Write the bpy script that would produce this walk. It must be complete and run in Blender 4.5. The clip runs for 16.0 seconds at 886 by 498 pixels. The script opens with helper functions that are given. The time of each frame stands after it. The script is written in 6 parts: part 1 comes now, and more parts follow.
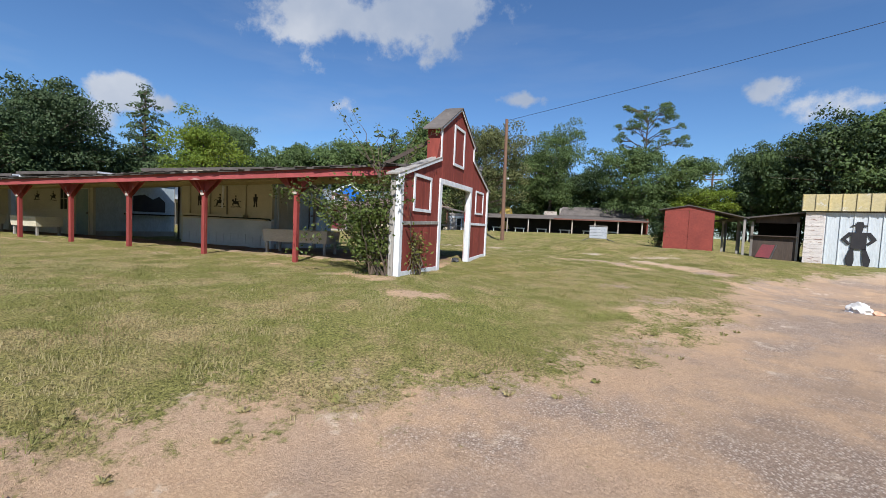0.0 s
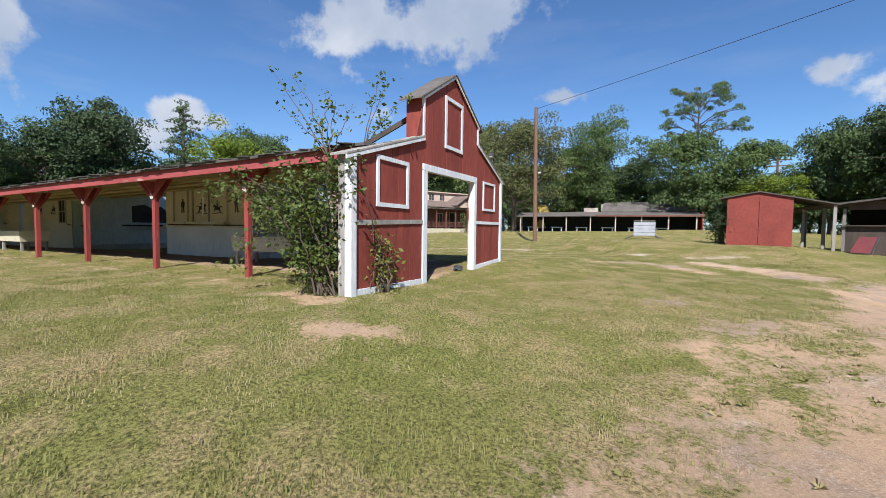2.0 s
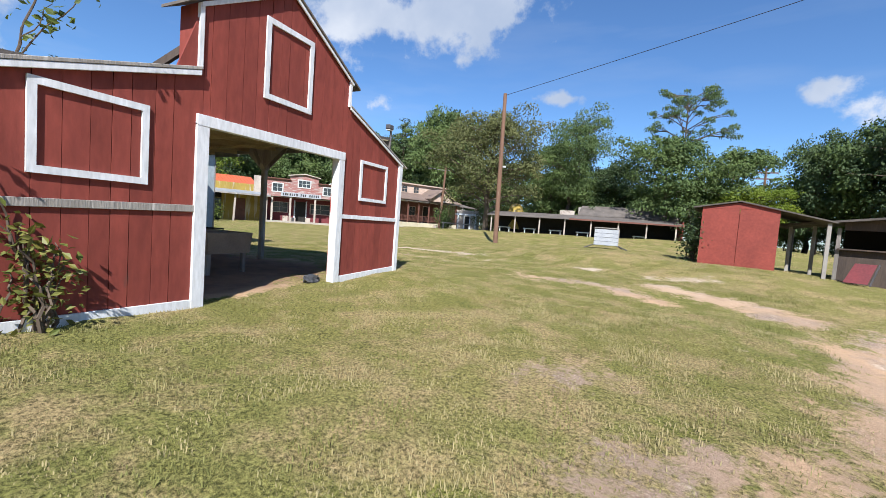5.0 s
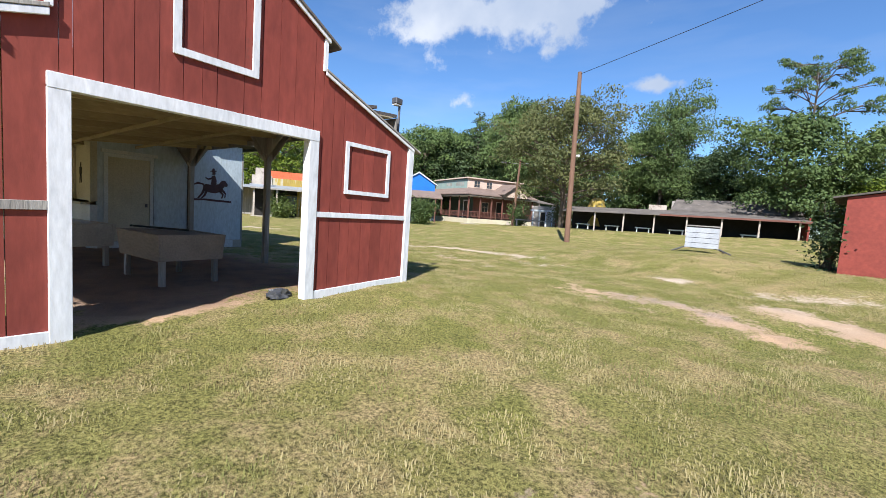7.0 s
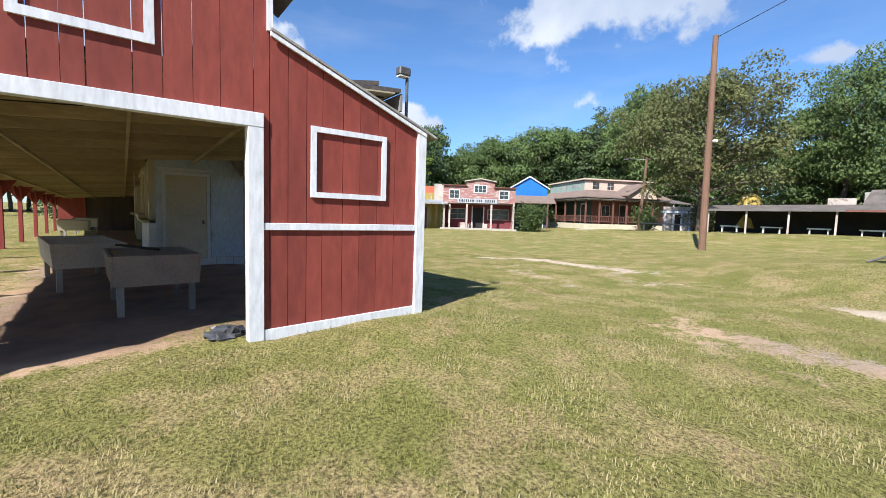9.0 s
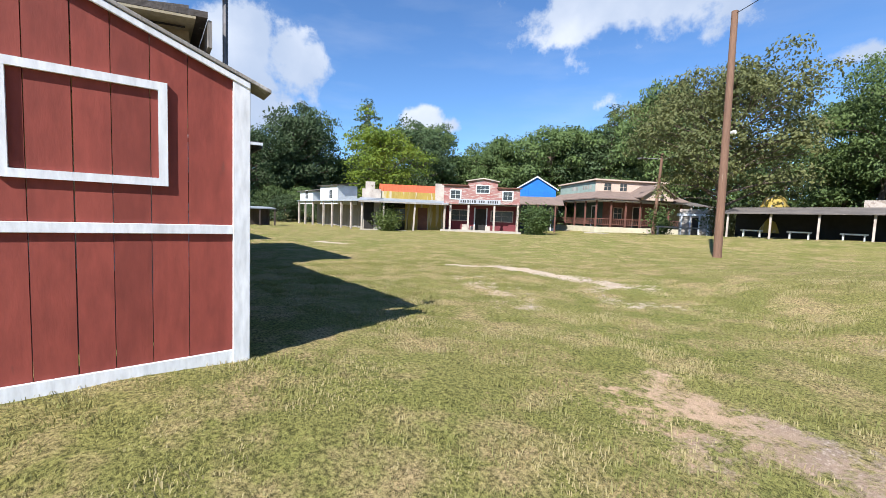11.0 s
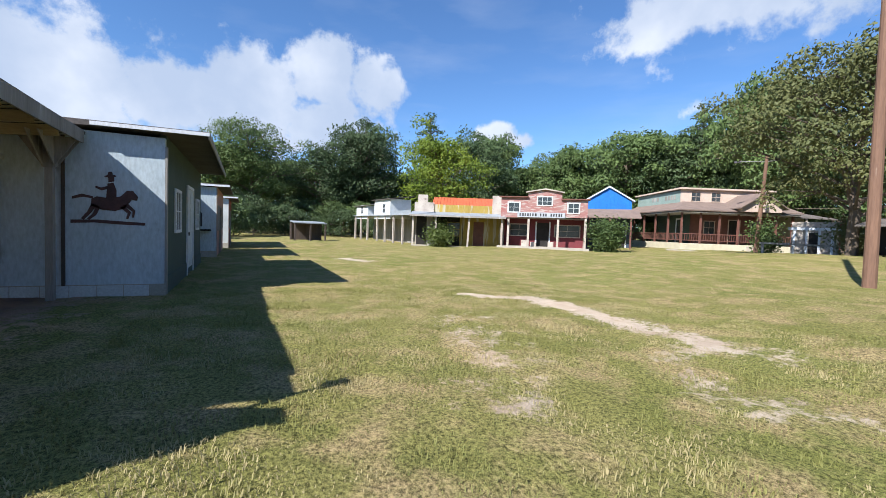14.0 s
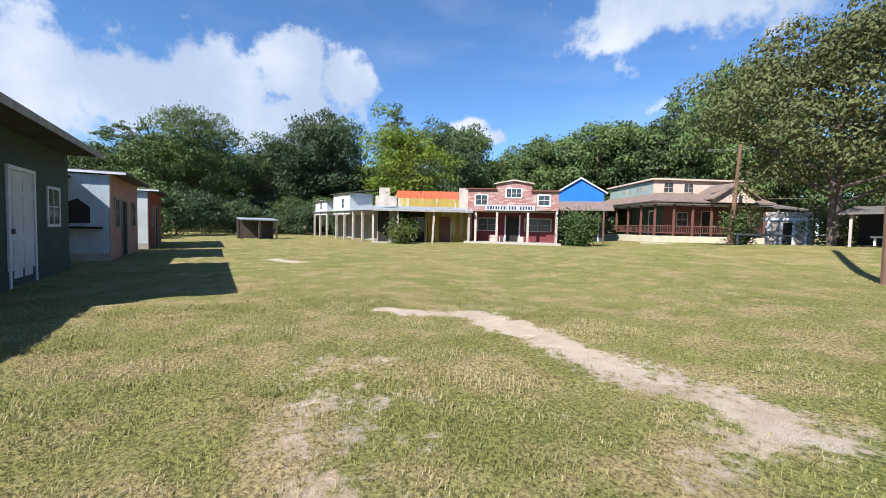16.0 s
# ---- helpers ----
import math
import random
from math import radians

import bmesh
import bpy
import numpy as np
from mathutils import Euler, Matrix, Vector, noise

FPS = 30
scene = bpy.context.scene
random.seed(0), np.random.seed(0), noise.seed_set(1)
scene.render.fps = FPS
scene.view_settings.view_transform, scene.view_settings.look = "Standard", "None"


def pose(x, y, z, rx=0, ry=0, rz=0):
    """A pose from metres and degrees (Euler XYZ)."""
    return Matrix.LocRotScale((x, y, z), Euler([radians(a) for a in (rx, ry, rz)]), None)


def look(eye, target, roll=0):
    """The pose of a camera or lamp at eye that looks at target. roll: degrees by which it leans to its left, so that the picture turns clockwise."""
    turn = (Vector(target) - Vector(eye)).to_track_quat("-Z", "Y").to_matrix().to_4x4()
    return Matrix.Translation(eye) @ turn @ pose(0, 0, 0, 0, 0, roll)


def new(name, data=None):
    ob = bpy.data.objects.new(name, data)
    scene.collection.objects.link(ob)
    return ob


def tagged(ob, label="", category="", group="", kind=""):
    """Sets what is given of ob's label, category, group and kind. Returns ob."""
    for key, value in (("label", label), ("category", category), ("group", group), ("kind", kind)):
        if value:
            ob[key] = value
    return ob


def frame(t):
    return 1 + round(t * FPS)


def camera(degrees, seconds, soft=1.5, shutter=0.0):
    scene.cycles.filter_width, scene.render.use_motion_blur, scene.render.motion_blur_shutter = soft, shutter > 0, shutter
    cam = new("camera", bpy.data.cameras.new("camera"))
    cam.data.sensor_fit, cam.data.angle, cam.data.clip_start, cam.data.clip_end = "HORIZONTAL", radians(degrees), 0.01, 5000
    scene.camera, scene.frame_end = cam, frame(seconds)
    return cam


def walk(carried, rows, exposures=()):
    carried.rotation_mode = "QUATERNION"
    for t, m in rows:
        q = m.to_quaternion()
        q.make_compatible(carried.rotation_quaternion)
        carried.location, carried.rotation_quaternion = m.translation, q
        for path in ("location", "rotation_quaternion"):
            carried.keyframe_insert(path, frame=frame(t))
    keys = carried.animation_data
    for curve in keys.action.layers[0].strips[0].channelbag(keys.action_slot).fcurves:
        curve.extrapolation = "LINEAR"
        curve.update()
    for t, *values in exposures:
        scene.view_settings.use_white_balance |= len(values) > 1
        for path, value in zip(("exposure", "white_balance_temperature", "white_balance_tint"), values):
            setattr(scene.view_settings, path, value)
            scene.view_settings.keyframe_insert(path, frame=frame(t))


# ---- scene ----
cam = camera(93.1, 16.0, soft=0.65)
PATH = [
    (0, (3.7, -9.371, 0.966), (2.996, -7.502, 0.857), 2.6),
    (0.5, (3.7, -8.762, 0.956), (2.956, -6.908, 0.858), 1.1),
    (1, (3.662, -8.114, 0.959), (2.887, -6.273, 0.857), 0.9),
    (1.5, (3.72, -7.418, 0.948), (2.83, -5.63, 0.848), 0.6),
    (2, (3.781, -6.749, 0.933), (2.895, -4.959, 0.832), 0.7),
    (2.5, (3.954, -6.081, 0.94), (3.083, -4.283, 0.848), 1.0),
    (3, (4.109, -5.401, 0.953), (3.352, -3.552, 0.86), 2.1),
    (3.2, (4.149, -5.14, 0.964), (3.449, -3.269, 0.871), 2.4),
    (5.3, (4.662, -2.776, 1.118), (3.746, -1.004, 0.972), 5.3),
    (5.5, (4.69, -2.54, 1.137), (3.628, -0.854, 0.967), 5.2),
    (6, (4.703, -2.01, 1.146), (3.585, -0.36, 0.984), 5.1),
    (6.5, (4.65, -1.446, 1.162), (3.531, 0.203, 0.996), 5.1),
    (7, (4.613, -0.866, 1.188), (3.445, 0.749, 1.02), 3.9),
    (7.5, (4.462, -0.305, 1.2), (3.152, 1.195, 1.017), 3.1),
    (8, (4.385, 0.277, 1.213), (2.909, 1.614, 1.022), 2.3),
    (8.5, (4.329, 0.855, 1.188), (2.842, 2.179, 1.001), 2.0),
    (9, (4.289, 1.522, 1.225), (2.705, 2.732, 1.066), 1.8),
    (9.5, (4.186, 2.121, 1.304), (2.604, 3.331, 1.125), 2.5),
    (9.7, (4.154, 2.345, 1.309), (2.571, 3.554, 1.133), 2.6),
    (11.8, (3.289, 4.576, 1.188), (1.543, 5.544, 1.073), 0.1),
    (12, (3.215, 4.742, 1.192), (1.432, 5.64, 1.075), -0.4),
    (12.5, (2.94, 5.228, 1.204), (1.138, 6.091, 1.099), 0.2),
    (13, (2.608, 5.741, 1.2), (0.803, 6.598, 1.101), 1.4),
    (13.5, (2.223, 6.194, 1.217), (0.421, 7.056, 1.125), 2.0),
    (14, (1.827, 6.547, 1.194), (0.022, 7.403, 1.104), 2.1),
    (14.5, (1.39, 6.971, 1.171), (-0.411, 7.837, 1.087), 1.8),
    (15, (0.985, 7.474, 1.134), (-0.792, 8.388, 1.051), 1.3),
    (15.5, (0.579, 8.052, 1.126), (-1.17, 9.02, 1.055), -0.8),
    (16, (0.081, 8.405, 1.122), (-1.671, 9.365, 1.019), 1.3),
]
walk(cam, [(t, look(eye, target, roll)) for t, eye, target, roll in PATH], [(0.0, 0.41, 6220, 10), (1.5, 0.55, 6220, 10), (3.0, 0.68, 6220, 10), (5.5, 0.84, 6220, 10), (9.0, 1.0, 6220, 10), (13.0, 0.99, 6180, 10), (16.0, 0.98, 6180, 10)])

# ---- world and sun ----
SUN_EL, SUN_AZ = radians(43), math.atan2(-0.93, 0.40)
to_sun = Vector((math.cos(SUN_EL) * math.cos(SUN_AZ), math.cos(SUN_EL) * math.sin(SUN_AZ), math.sin(SUN_EL)))
world = bpy.data.worlds.new("world")
scene.world = world
world.use_nodes = True
wn, wl = world.node_tree.nodes, world.node_tree.links
wn.clear()
sky = wn.new("ShaderNodeTexSky")
sky.sky_type, sky.sun_disc = "NISHITA", False
sky.sun_elevation, sky.sun_rotation = SUN_EL, math.pi / 2 - SUN_AZ
sky.air_density, sky.dust_density, sky.ozone_density = 1.0, 0.15, 2.5


def wmath(op, a, b=None, c=None):
    n = wn.new("ShaderNodeMath")
    n.operation = op
    for i, v in enumerate((a, b, c)):
        if v is None:
            continue
        if isinstance(v, (int, float)):
            n.inputs[i].default_value = v
        else:
            wl.new(v, n.inputs[i])
    return n.outputs[0]


wtc = wn.new("ShaderNodeTexCoord")
wsep = wn.new("ShaderNodeSeparateXYZ")
wl.new(wtc.outputs["Generated"], wsep.inputs[0])
wx, wy, wz = wsep.outputs
waz = wmath("MULTIPLY", wmath("ARCTAN2", wy, wx), 57.2958)
waz = wmath("ADD", waz, wmath("MULTIPLY", wmath("LESS_THAN", waz, 0.0), 360.0))
wel = wmath("MULTIPLY", wmath("ARCSINE", wz), 57.2958)
wnoise = wn.new("ShaderNodeTexNoise")
wnoise.inputs["Scale"].default_value, wnoise.inputs["Detail"].default_value, wnoise.inputs["Roughness"].default_value = 9.0, 9.0, 0.62
wl.new(wtc.outputs["Generated"], wnoise.inputs["Vector"])
wnb = wn.new("ShaderNodeTexNoise")
wnb.inputs["Scale"].default_value, wnb.inputs["Detail"].default_value = 3.4, 6.0
wl.new(wtc.outputs["Generated"], wnb.inputs["Vector"])
# cumulus heads: azimuth, elevation, half width, half height, weight
CLOUDS = [(121, 24.5, 16.5, 5.0, 0.95), (112, 26.5, 9, 5, 0.9), (130, 24.5, 8, 4.5, 0.95), (171.5, 18.5, 5.0, 5.2, 1.2), (179, 15.5, 7, 5.0, 1.2), (188, 14, 9, 4.8, 1.2),
          (198, 14, 11, 6.5, 1.2), (164, 17.5, 4.5, 4.8, 1.15), (171, 13, 9, 5, 1.05), (213, 13, 9, 9, 1.2), (148, 12.3, 3.0, 2.0, 1.0), (144, 12, 2.0, 1.2, 0.9), (101, 16.6, 4.5, 1.4, 0.8),
          (66, 13.5, 5.5, 2.2, 0.72), (74, 16, 3, 1.4, 0.6), (152, 9.5, 3, 2, 0.8), (235, 19, 13, 7, 1.0), (270, 24, 15, 6, 0.9), (310, 18, 14, 6, 0.9), (20, 22, 12, 6, 0.8), (128, 14, 4, 1.5, 0.6)]
mask = None
for az, el, hw, hh, wt in CLOUDS:
    dx = wmath("DIVIDE", wmath("SUBTRACT", waz, float(az)), float(hw))
    dy = wmath("DIVIDE", wmath("SUBTRACT", wel, float(el)), float(hh))
    r = wmath("SQRT", wmath("ADD", wmath("MULTIPLY", dx, dx), wmath("MULTIPLY", dy, dy)))
    m = wmath("MULTIPLY", wmath("SUBTRACT", 1.35, r), float(wt))
    mask = m if mask is None else wmath("MAXIMUM", mask, m)
dens = wmath("ADD", wmath("MULTIPLY", mask, 0.9), wmath("MULTIPLY", wmath("SUBTRACT", wnoise.outputs[0], 0.55), 2.6))
ss = wn.new("ShaderNodeMapRange")
ss.interpolation_type = "SMOOTHSTEP"
ss.inputs["From Min"].default_value, ss.inputs["From Max"].default_value = 0.16, 0.62
wl.new(dens, ss.inputs["Value"])
# thin streaks high up
wmap = wn.new("ShaderNodeMapping")
wmap.inputs["Scale"].default_value = (1.2, 2.0, 7.0)
wmap.inputs["Rotation"].default_value = (0.25, 0.15, 0.4)
wl.new(wtc.outputs["Generated"], wmap.inputs["Vector"])
wst = wn.new("ShaderNodeTexNoise")
wst.inputs["Scale"].default_value, wst.inputs["Detail"].default_value = 2.2, 7.0
wl.new(wmap.outputs[0], wst.inputs["Vector"])
st = wn.new("ShaderNodeMapRange")
st.inputs["From Min"].default_value, st.inputs["From Max"].default_value, st.inputs["To Max"].default_value = 0.50, 0.9, 0.22
wl.new(wst.outputs[0], st.inputs["Value"])
cover = wmath("MAXIMUM", wmath("MULTIPLY", ss.outputs[0], 0.95), st.outputs[0])
shade = wn.new("ShaderNodeMapRange")
shade.inputs["From Min"].default_value, shade.inputs["From Max"].default_value = 0.40, 0.60
shade.inputs["To Min"].default_value, shade.inputs["To Max"].default_value = 0.30, 1.0
wl.new(wnb.outputs[0], shade.inputs["Value"])
ccol = wn.new("ShaderNodeMix")
ccol.data_type = "RGBA"
ccol.inputs[6].default_value, ccol.inputs[7].default_value = (3.9, 4.6, 5.9, 1), (6.7, 7.0, 7.6, 1)
wl.new(wmath("POWER", shade.outputs[0], 2.0), ccol.inputs[0])
hue = wn.new("ShaderNodeMix")
hue.data_type, hue.blend_type = "RGBA", "MULTIPLY"
hue.inputs[0].default_value = 1.0
hue.inputs[7].default_value = (0.78, 1.02, 1.28, 1)
wl.new(sky.outputs[0], hue.inputs[6])
cmix = wn.new("ShaderNodeMix")
cmix.data_type = "RGBA"
wl.new(cover, cmix.inputs[0])
wl.new(hue.outputs[2], cmix.inputs[6])
wl.new(ccol.outputs[2], cmix.inputs[7])
bg = wn.new("ShaderNodeBackground")
bg.inputs["Strength"].default_value = 0.070
wl.new(cmix.outputs[2], bg.inputs["Color"])
wout = wn.new("ShaderNodeOutputWorld")
wl.new(bg.outputs[0], wout.inputs["Surface"])
sun_data = bpy.data.lights.new("sun", "SUN")
sun_data.energy, sun_data.angle, sun_data.color = 5.0, radians(0.55), (1.0, 0.955, 0.90)
sun = new("sun", sun_data)
sun.matrix_world = look(to_sun * 60, (0, 0, 0))

# ---- materials ----


def mat(name, a, b, scale=3.0, rough=0.75, bump=0.15, fine=40.0, stretch=(1, 1, 1), metal=0.0, wear=None, wear_at=0.62, vary=0.0, spec=0.3, translucent=0.0, wear_scale=None):
    """Two tones by coarse noise, fine grain as tone and relief, an optional worn third tone, optional tone per object."""
    m = bpy.data.materials.new(name)
    m.use_nodes = True
    nt = m.node_tree
    n, l = nt.nodes, nt.links
    p = n["Principled BSDF"]
    p.inputs["Roughness"].default_value, p.inputs["Metallic"].default_value = rough, metal
    p.inputs["Specular IOR Level"].default_value = spec
    geo = n.new("ShaderNodeNewGeometry")
    mp = n.new("ShaderNodeMapping")
    mp.inputs["Scale"].default_value = stretch
    l.new(geo.outputs["Position"], mp.inputs["Vector"])

    def noise_at(s, det, src=mp):
        t = n.new("ShaderNodeTexNoise")
        t.inputs["Scale"].default_value, t.inputs["Detail"].default_value, t.inputs["Roughness"].default_value = s, det, 0.6
        l.new(src.outputs[0], t.inputs["Vector"])
        return t.outputs[0]

    def ramp(v, lo, hi):
        r = n.new("ShaderNodeMapRange")
        r.inputs["From Min"].default_value, r.inputs["From Max"].default_value = lo, hi
        l.new(v, r.inputs["Value"])
        return r.outputs[0]

    def mix(f, c1, c2, kind="MIX"):
        x = n.new("ShaderNodeMix")
        x.data_type, x.blend_type = "RGBA", kind
        for i, v in ((0, f), (6, c1), (7, c2)):
            if isinstance(v, (int, float)):
                x.inputs[i].default_value = v
            elif isinstance(v, tuple):
                x.inputs[i].default_value = (*v, 1)
            else:
                l.new(v, x.inputs[i])
        return x.outputs[2]

    big, small = noise_at(scale, 5), noise_at(fine, 4)
    col = mix(ramp(big, 0.32, 0.68), a, b)
    grey = mix(ramp(small, 0.25, 0.75), (0.80, 0.80, 0.80), (1.16, 1.16, 1.16))
    col = mix(1.0, col, grey, "MULTIPLY")
    if wear:
        w = noise_at(wear_scale or scale * 2.3, 8)
        col = mix(ramp(w, wear_at, wear_at + 0.06), col, wear)
    if vary:
        info = n.new("ShaderNodeObjectInfo")
        hv = n.new("ShaderNodeMapRange")
        hv.inputs["To Min"].default_value, hv.inputs["To Max"].default_value = 1 - vary, 1 + vary
        l.new(info.outputs["Random"], hv.inputs["Value"])
        cc = n.new("ShaderNodeCombineColor")
        for i in range(3):
            l.new(hv.outputs[0], cc.inputs[i])
        col = mix(1.0, col, cc.outputs[0], "MULTIPLY")
    l.new(col, p.inputs["Base Color"])
    if bump:
        bn = n.new("ShaderNodeBump")
        bn.inputs["Strength"].default_value, bn.inputs["Distance"].default_value = bump, 0.02
        l.new(small, bn.inputs["Height"])
        l.new(bn.outputs[0], p.inputs["Normal"])
    if translucent:
        tr = n.new("ShaderNodeBsdfTranslucent")
        l.new(col, tr.inputs["Color"])
        ms = n.new("ShaderNodeMixShader")
        ms.inputs[0].default_value = translucent
        l.new(p.outputs[0], ms.inputs[1])
        l.new(tr.outputs[0], ms.inputs[2])
        l.new(ms.outputs[0], n["Material Output"].inputs["Surface"])
    return m


GRAIN = (1, 1, 0.12)
M_RED = mat("red_barn_paint", (0.255, 0.056, 0.040), (0.185, 0.040, 0.030), 2.2, 0.78, 0.12, 13, (1, 1, 0.3), wear=(0.14, 0.047, 0.036), wear_at=0.66, vary=0.12)
M_RED_POST = mat("red_post_paint", (0.30, 0.055, 0.048), (0.20, 0.04, 0.036), 3, 0.65, 0.2, 40, GRAIN, wear=(0.34, 0.20, 0.17), wear_at=0.64)
M_FASCIA = mat("faded_red_fascia", (0.36, 0.085, 0.085), (0.27, 0.055, 0.055), 1.6, 0.7, 0.2, 30, (0.25, 1, 1), wear=(0.42, 0.26, 0.24), wear_at=0.62)
M_WHITE = mat("white_trim_paint", (0.71, 0.72, 0.74), (0.62, 0.64, 0.66), 2.5, 0.65, 0.1, 22, (1, 1, 0.25), wear=(0.30, 0.27, 0.24), wear_at=0.68)
M_WHITE_WALL = mat("weathered_white_wall", (0.62, 0.64, 0.63), (0.50, 0.53, 0.53), 1.2, 0.75, 0.12, 30, wear=(0.34, 0.35, 0.34), wear_at=0.68, wear_scale=2.5)
M_BLUEWALL = mat("streaked_pale_blue_wall", (0.50, 0.58, 0.62), (0.40, 0.47, 0.51), 1.1, 0.75, 0.12, 26, (1, 1, .35), wear=(0.28, 0.30, 0.31), wear_at=0.66, wear_scale=2.6)
M_CREAM = mat("cream_wall_paint", (0.58, 0.53, 0.40), (0.47, 0.43, 0.32), 1.4, 0.75, 0.12, 35, wear=(0.36, 0.31, 0.22), wear_at=0.68)
M_OLD_WOOD = mat("grey_weathered_wood", (0.34, 0.32, 0.29), (0.22, 0.20, 0.18), 3, 0.85, 0.4, 50, GRAIN, wear=(0.48, 0.46, 0.43), wear_at=0.62, vary=0.15)
# dark wood; on the open stall this tone also holds the shade
M_STALL = mat("dark_brown_wood_and_stall_shade", (0.10, 0.075, 0.06), (0.06, 0.047, 0.04), 3, 0.85, 0.3, 40, GRAIN)
M_RAFTER = mat("bare_rafter_wood", (0.42, 0.34, 0.20), (0.30, 0.24, 0.14), 2, 0.8, 0.3, 35, (1, 0.2, 1), vary=0.15)
M_DECK = mat("roof_deck_plywood", (0.46, 0.41, 0.28), (0.36, 0.31, 0.21), 1.2, 0.85, 0.15, 25)
M_TABLE = mat("brown_grey_box_paint", (0.30, 0.25, 0.20), (0.22, 0.18, 0.15), 2, 0.8, 0.2, 40, (0.3, 1, 1))
# pale paint; the sun on the second trough is put into this tone
M_PALEBOX = mat("pale_sunlit_box_and_bracket_tip", (0.50, 0.46, 0.39), (0.40, 0.36, 0.31), 2, 0.8, 0.2, 40, (0.3, 1, 1), wear=(0.3, 0.26, 0.2), wear_at=0.66)
M_GREEN = mat("dark_green_wall", (0.058, 0.088, 0.070), (0.044, 0.068, 0.056), 1.5, 0.8, 0.15, 35, wear=(0.09, 0.11, 0.10), wear_at=0.68)
M_PINKTAN = mat("pink_tan_wall", (0.42, 0.24, 0.19), (0.33, 0.18, 0.14), 1.8, 0.8, 0.15, 35)
M_BLACK = mat("black_paint", (0.022, 0.022, 0.026), (0.035, 0.033, 0.035), 4, 0.7, 0.05, 40)
M_TARP = mat("crumpled_dark_plastic", (0.03, 0.032, 0.036), (0.09, 0.09, 0.095), 9, 0.35, 0.2, 30, spec=0.5)
M_MURAL = mat("brown_mural_paint", (0.060, 0.034, 0.034), (0.10, 0.05, 0.045), 7, 0.7, 0.05, 40)
# near-black for dark parts, and for shade put into the colour
M_DARK = mat("near_black_and_shade", (0.02, 0.018, 0.016), (0.03, 0.028, 0.025), 2, 0.9, 0.0)
M_GLASS = mat("dusty_dark_glass", (0.035, 0.045, 0.05), (0.06, 0.07, 0.075), 2, 0.12, 0.02, 20, spec=0.6)
M_ROOFING = mat("dark_tar_roofing", (0.075, 0.066, 0.06), (0.12, 0.105, 0.095), 2, 0.95, 0.35, 30, wear=(0.30, 0.28, 0.25), wear_at=0.68)
M_SHINGLE = mat("brown_shingles", (0.22, 0.16, 0.13), (0.16, 0.12, 0.10), 1.5, 0.9, 0.4, 14, wear=(0.28, 0.22, 0.18), wear_at=0.66)
M_GREYROOF = mat("grey_shake_roof", (0.16, 0.14, 0.125), (0.10, 0.088, 0.08), 1.3, 0.9, 0.4, 12, wear=(0.24, 0.21, 0.19), wear_at=0.63)
M_ORANGE = mat("orange_metal_roof", (0.55, 0.14, 0.06), (0.43, 0.10, 0.05), 1.2, 0.55, 0.1, 10, (3, 3, 0.5))
M_YELLOW = mat("faded_yellow_paint", (0.40, 0.29, 0.06), (0.30, 0.21, 0.05), 0.9, 0.75, 0.15, 20, GRAIN, wear=(0.42, 0.37, 0.25), wear_at=0.52, wear_scale=2.5)
M_PALE = mat("peeling_pale_paint", (0.47, 0.42, 0.36), (0.34, 0.29, 0.25), 1.4, 0.8, 0.2, 20, wear=(0.24, 0.19, 0.16), wear_at=0.60)
M_PINK = mat("peeling_pink_boards", (0.29, 0.105, 0.095), (0.31, 0.20, 0.18), 1.8, 0.8, 0.2, 16, (0.5, 0.5, 2.0), wear=(0.38, 0.31, 0.28), wear_at=0.53, wear_scale=3.2)
M_MAROON = mat("maroon_lower_wall", (0.17, 0.035, 0.04), (0.12, 0.03, 0.035), 1.5, 0.8, 0.15, 20)
M_BLUE = mat("bright_blue_metal", (0.02, 0.16, 0.52), (0.02, 0.13, 0.45), 1.0, 0.45, 0.05, 12)
M_DKBLUE = mat("dark_blue_wall", (0.035, 0.05, 0.085), (0.045, 0.06, 0.08), 1.5, 0.7, 0.1, 20)
M_PORCHTIN = mat("dull_grey_tin_roof", (0.30, 0.33, 0.36), (0.22, 0.24, 0.26), 1.2, 0.55, 0.1, 14, wear=(0.30, 0.20, 0.14), wear_at=0.62)
M_TEAL = mat("grey_green_siding", (0.20, 0.27, 0.24), (0.26, 0.33, 0.30), 1.2, 0.7, 0.1, 20)
M_HOUSE = mat("cream_pink_siding", (0.56, 0.44, 0.36), (0.47, 0.36, 0.29), 1.2, 0.75, 0.12, 20, wear=(0.34, 0.25, 0.20), wear_at=0.66)
M_BROWN = mat("brown_red_post", (0.17, 0.075, 0.055), (0.12, 0.055, 0.045), 2, 0.8, 0.15, 20)
M_SHEDRED = mat("shed_red_metal", (0.25, 0.052, 0.038), (0.19, 0.040, 0.030), 1.2, 0.6, 0.08, 15, wear=(0.48, 0.26, 0.20), wear_at=0.71, wear_scale=7)
M_TIN = mat("pale_tin_sheet", (0.60, 0.64, 0.66), (0.50, 0.55, 0.58), 1.2, 0.45, 0.05, 12, (3, 3, 0.4))
M_TAN = mat("tan_parapet_metal", (0.55, 0.46, 0.22), (0.46, 0.40, 0.24), 1.5, 0.6, 0.05, 12, wear=(0.56, 0.53, 0.45), wear_at=0.58)
M_PEELBRICK = mat("peeling_white_planks", (0.66, 0.62, 0.58), (0.55, 0.50, 0.47), 4, 0.85, 0.3, 30, (0.4, 0.4, 2), wear=(0.25, 0.16, 0.13), wear_at=0.58)
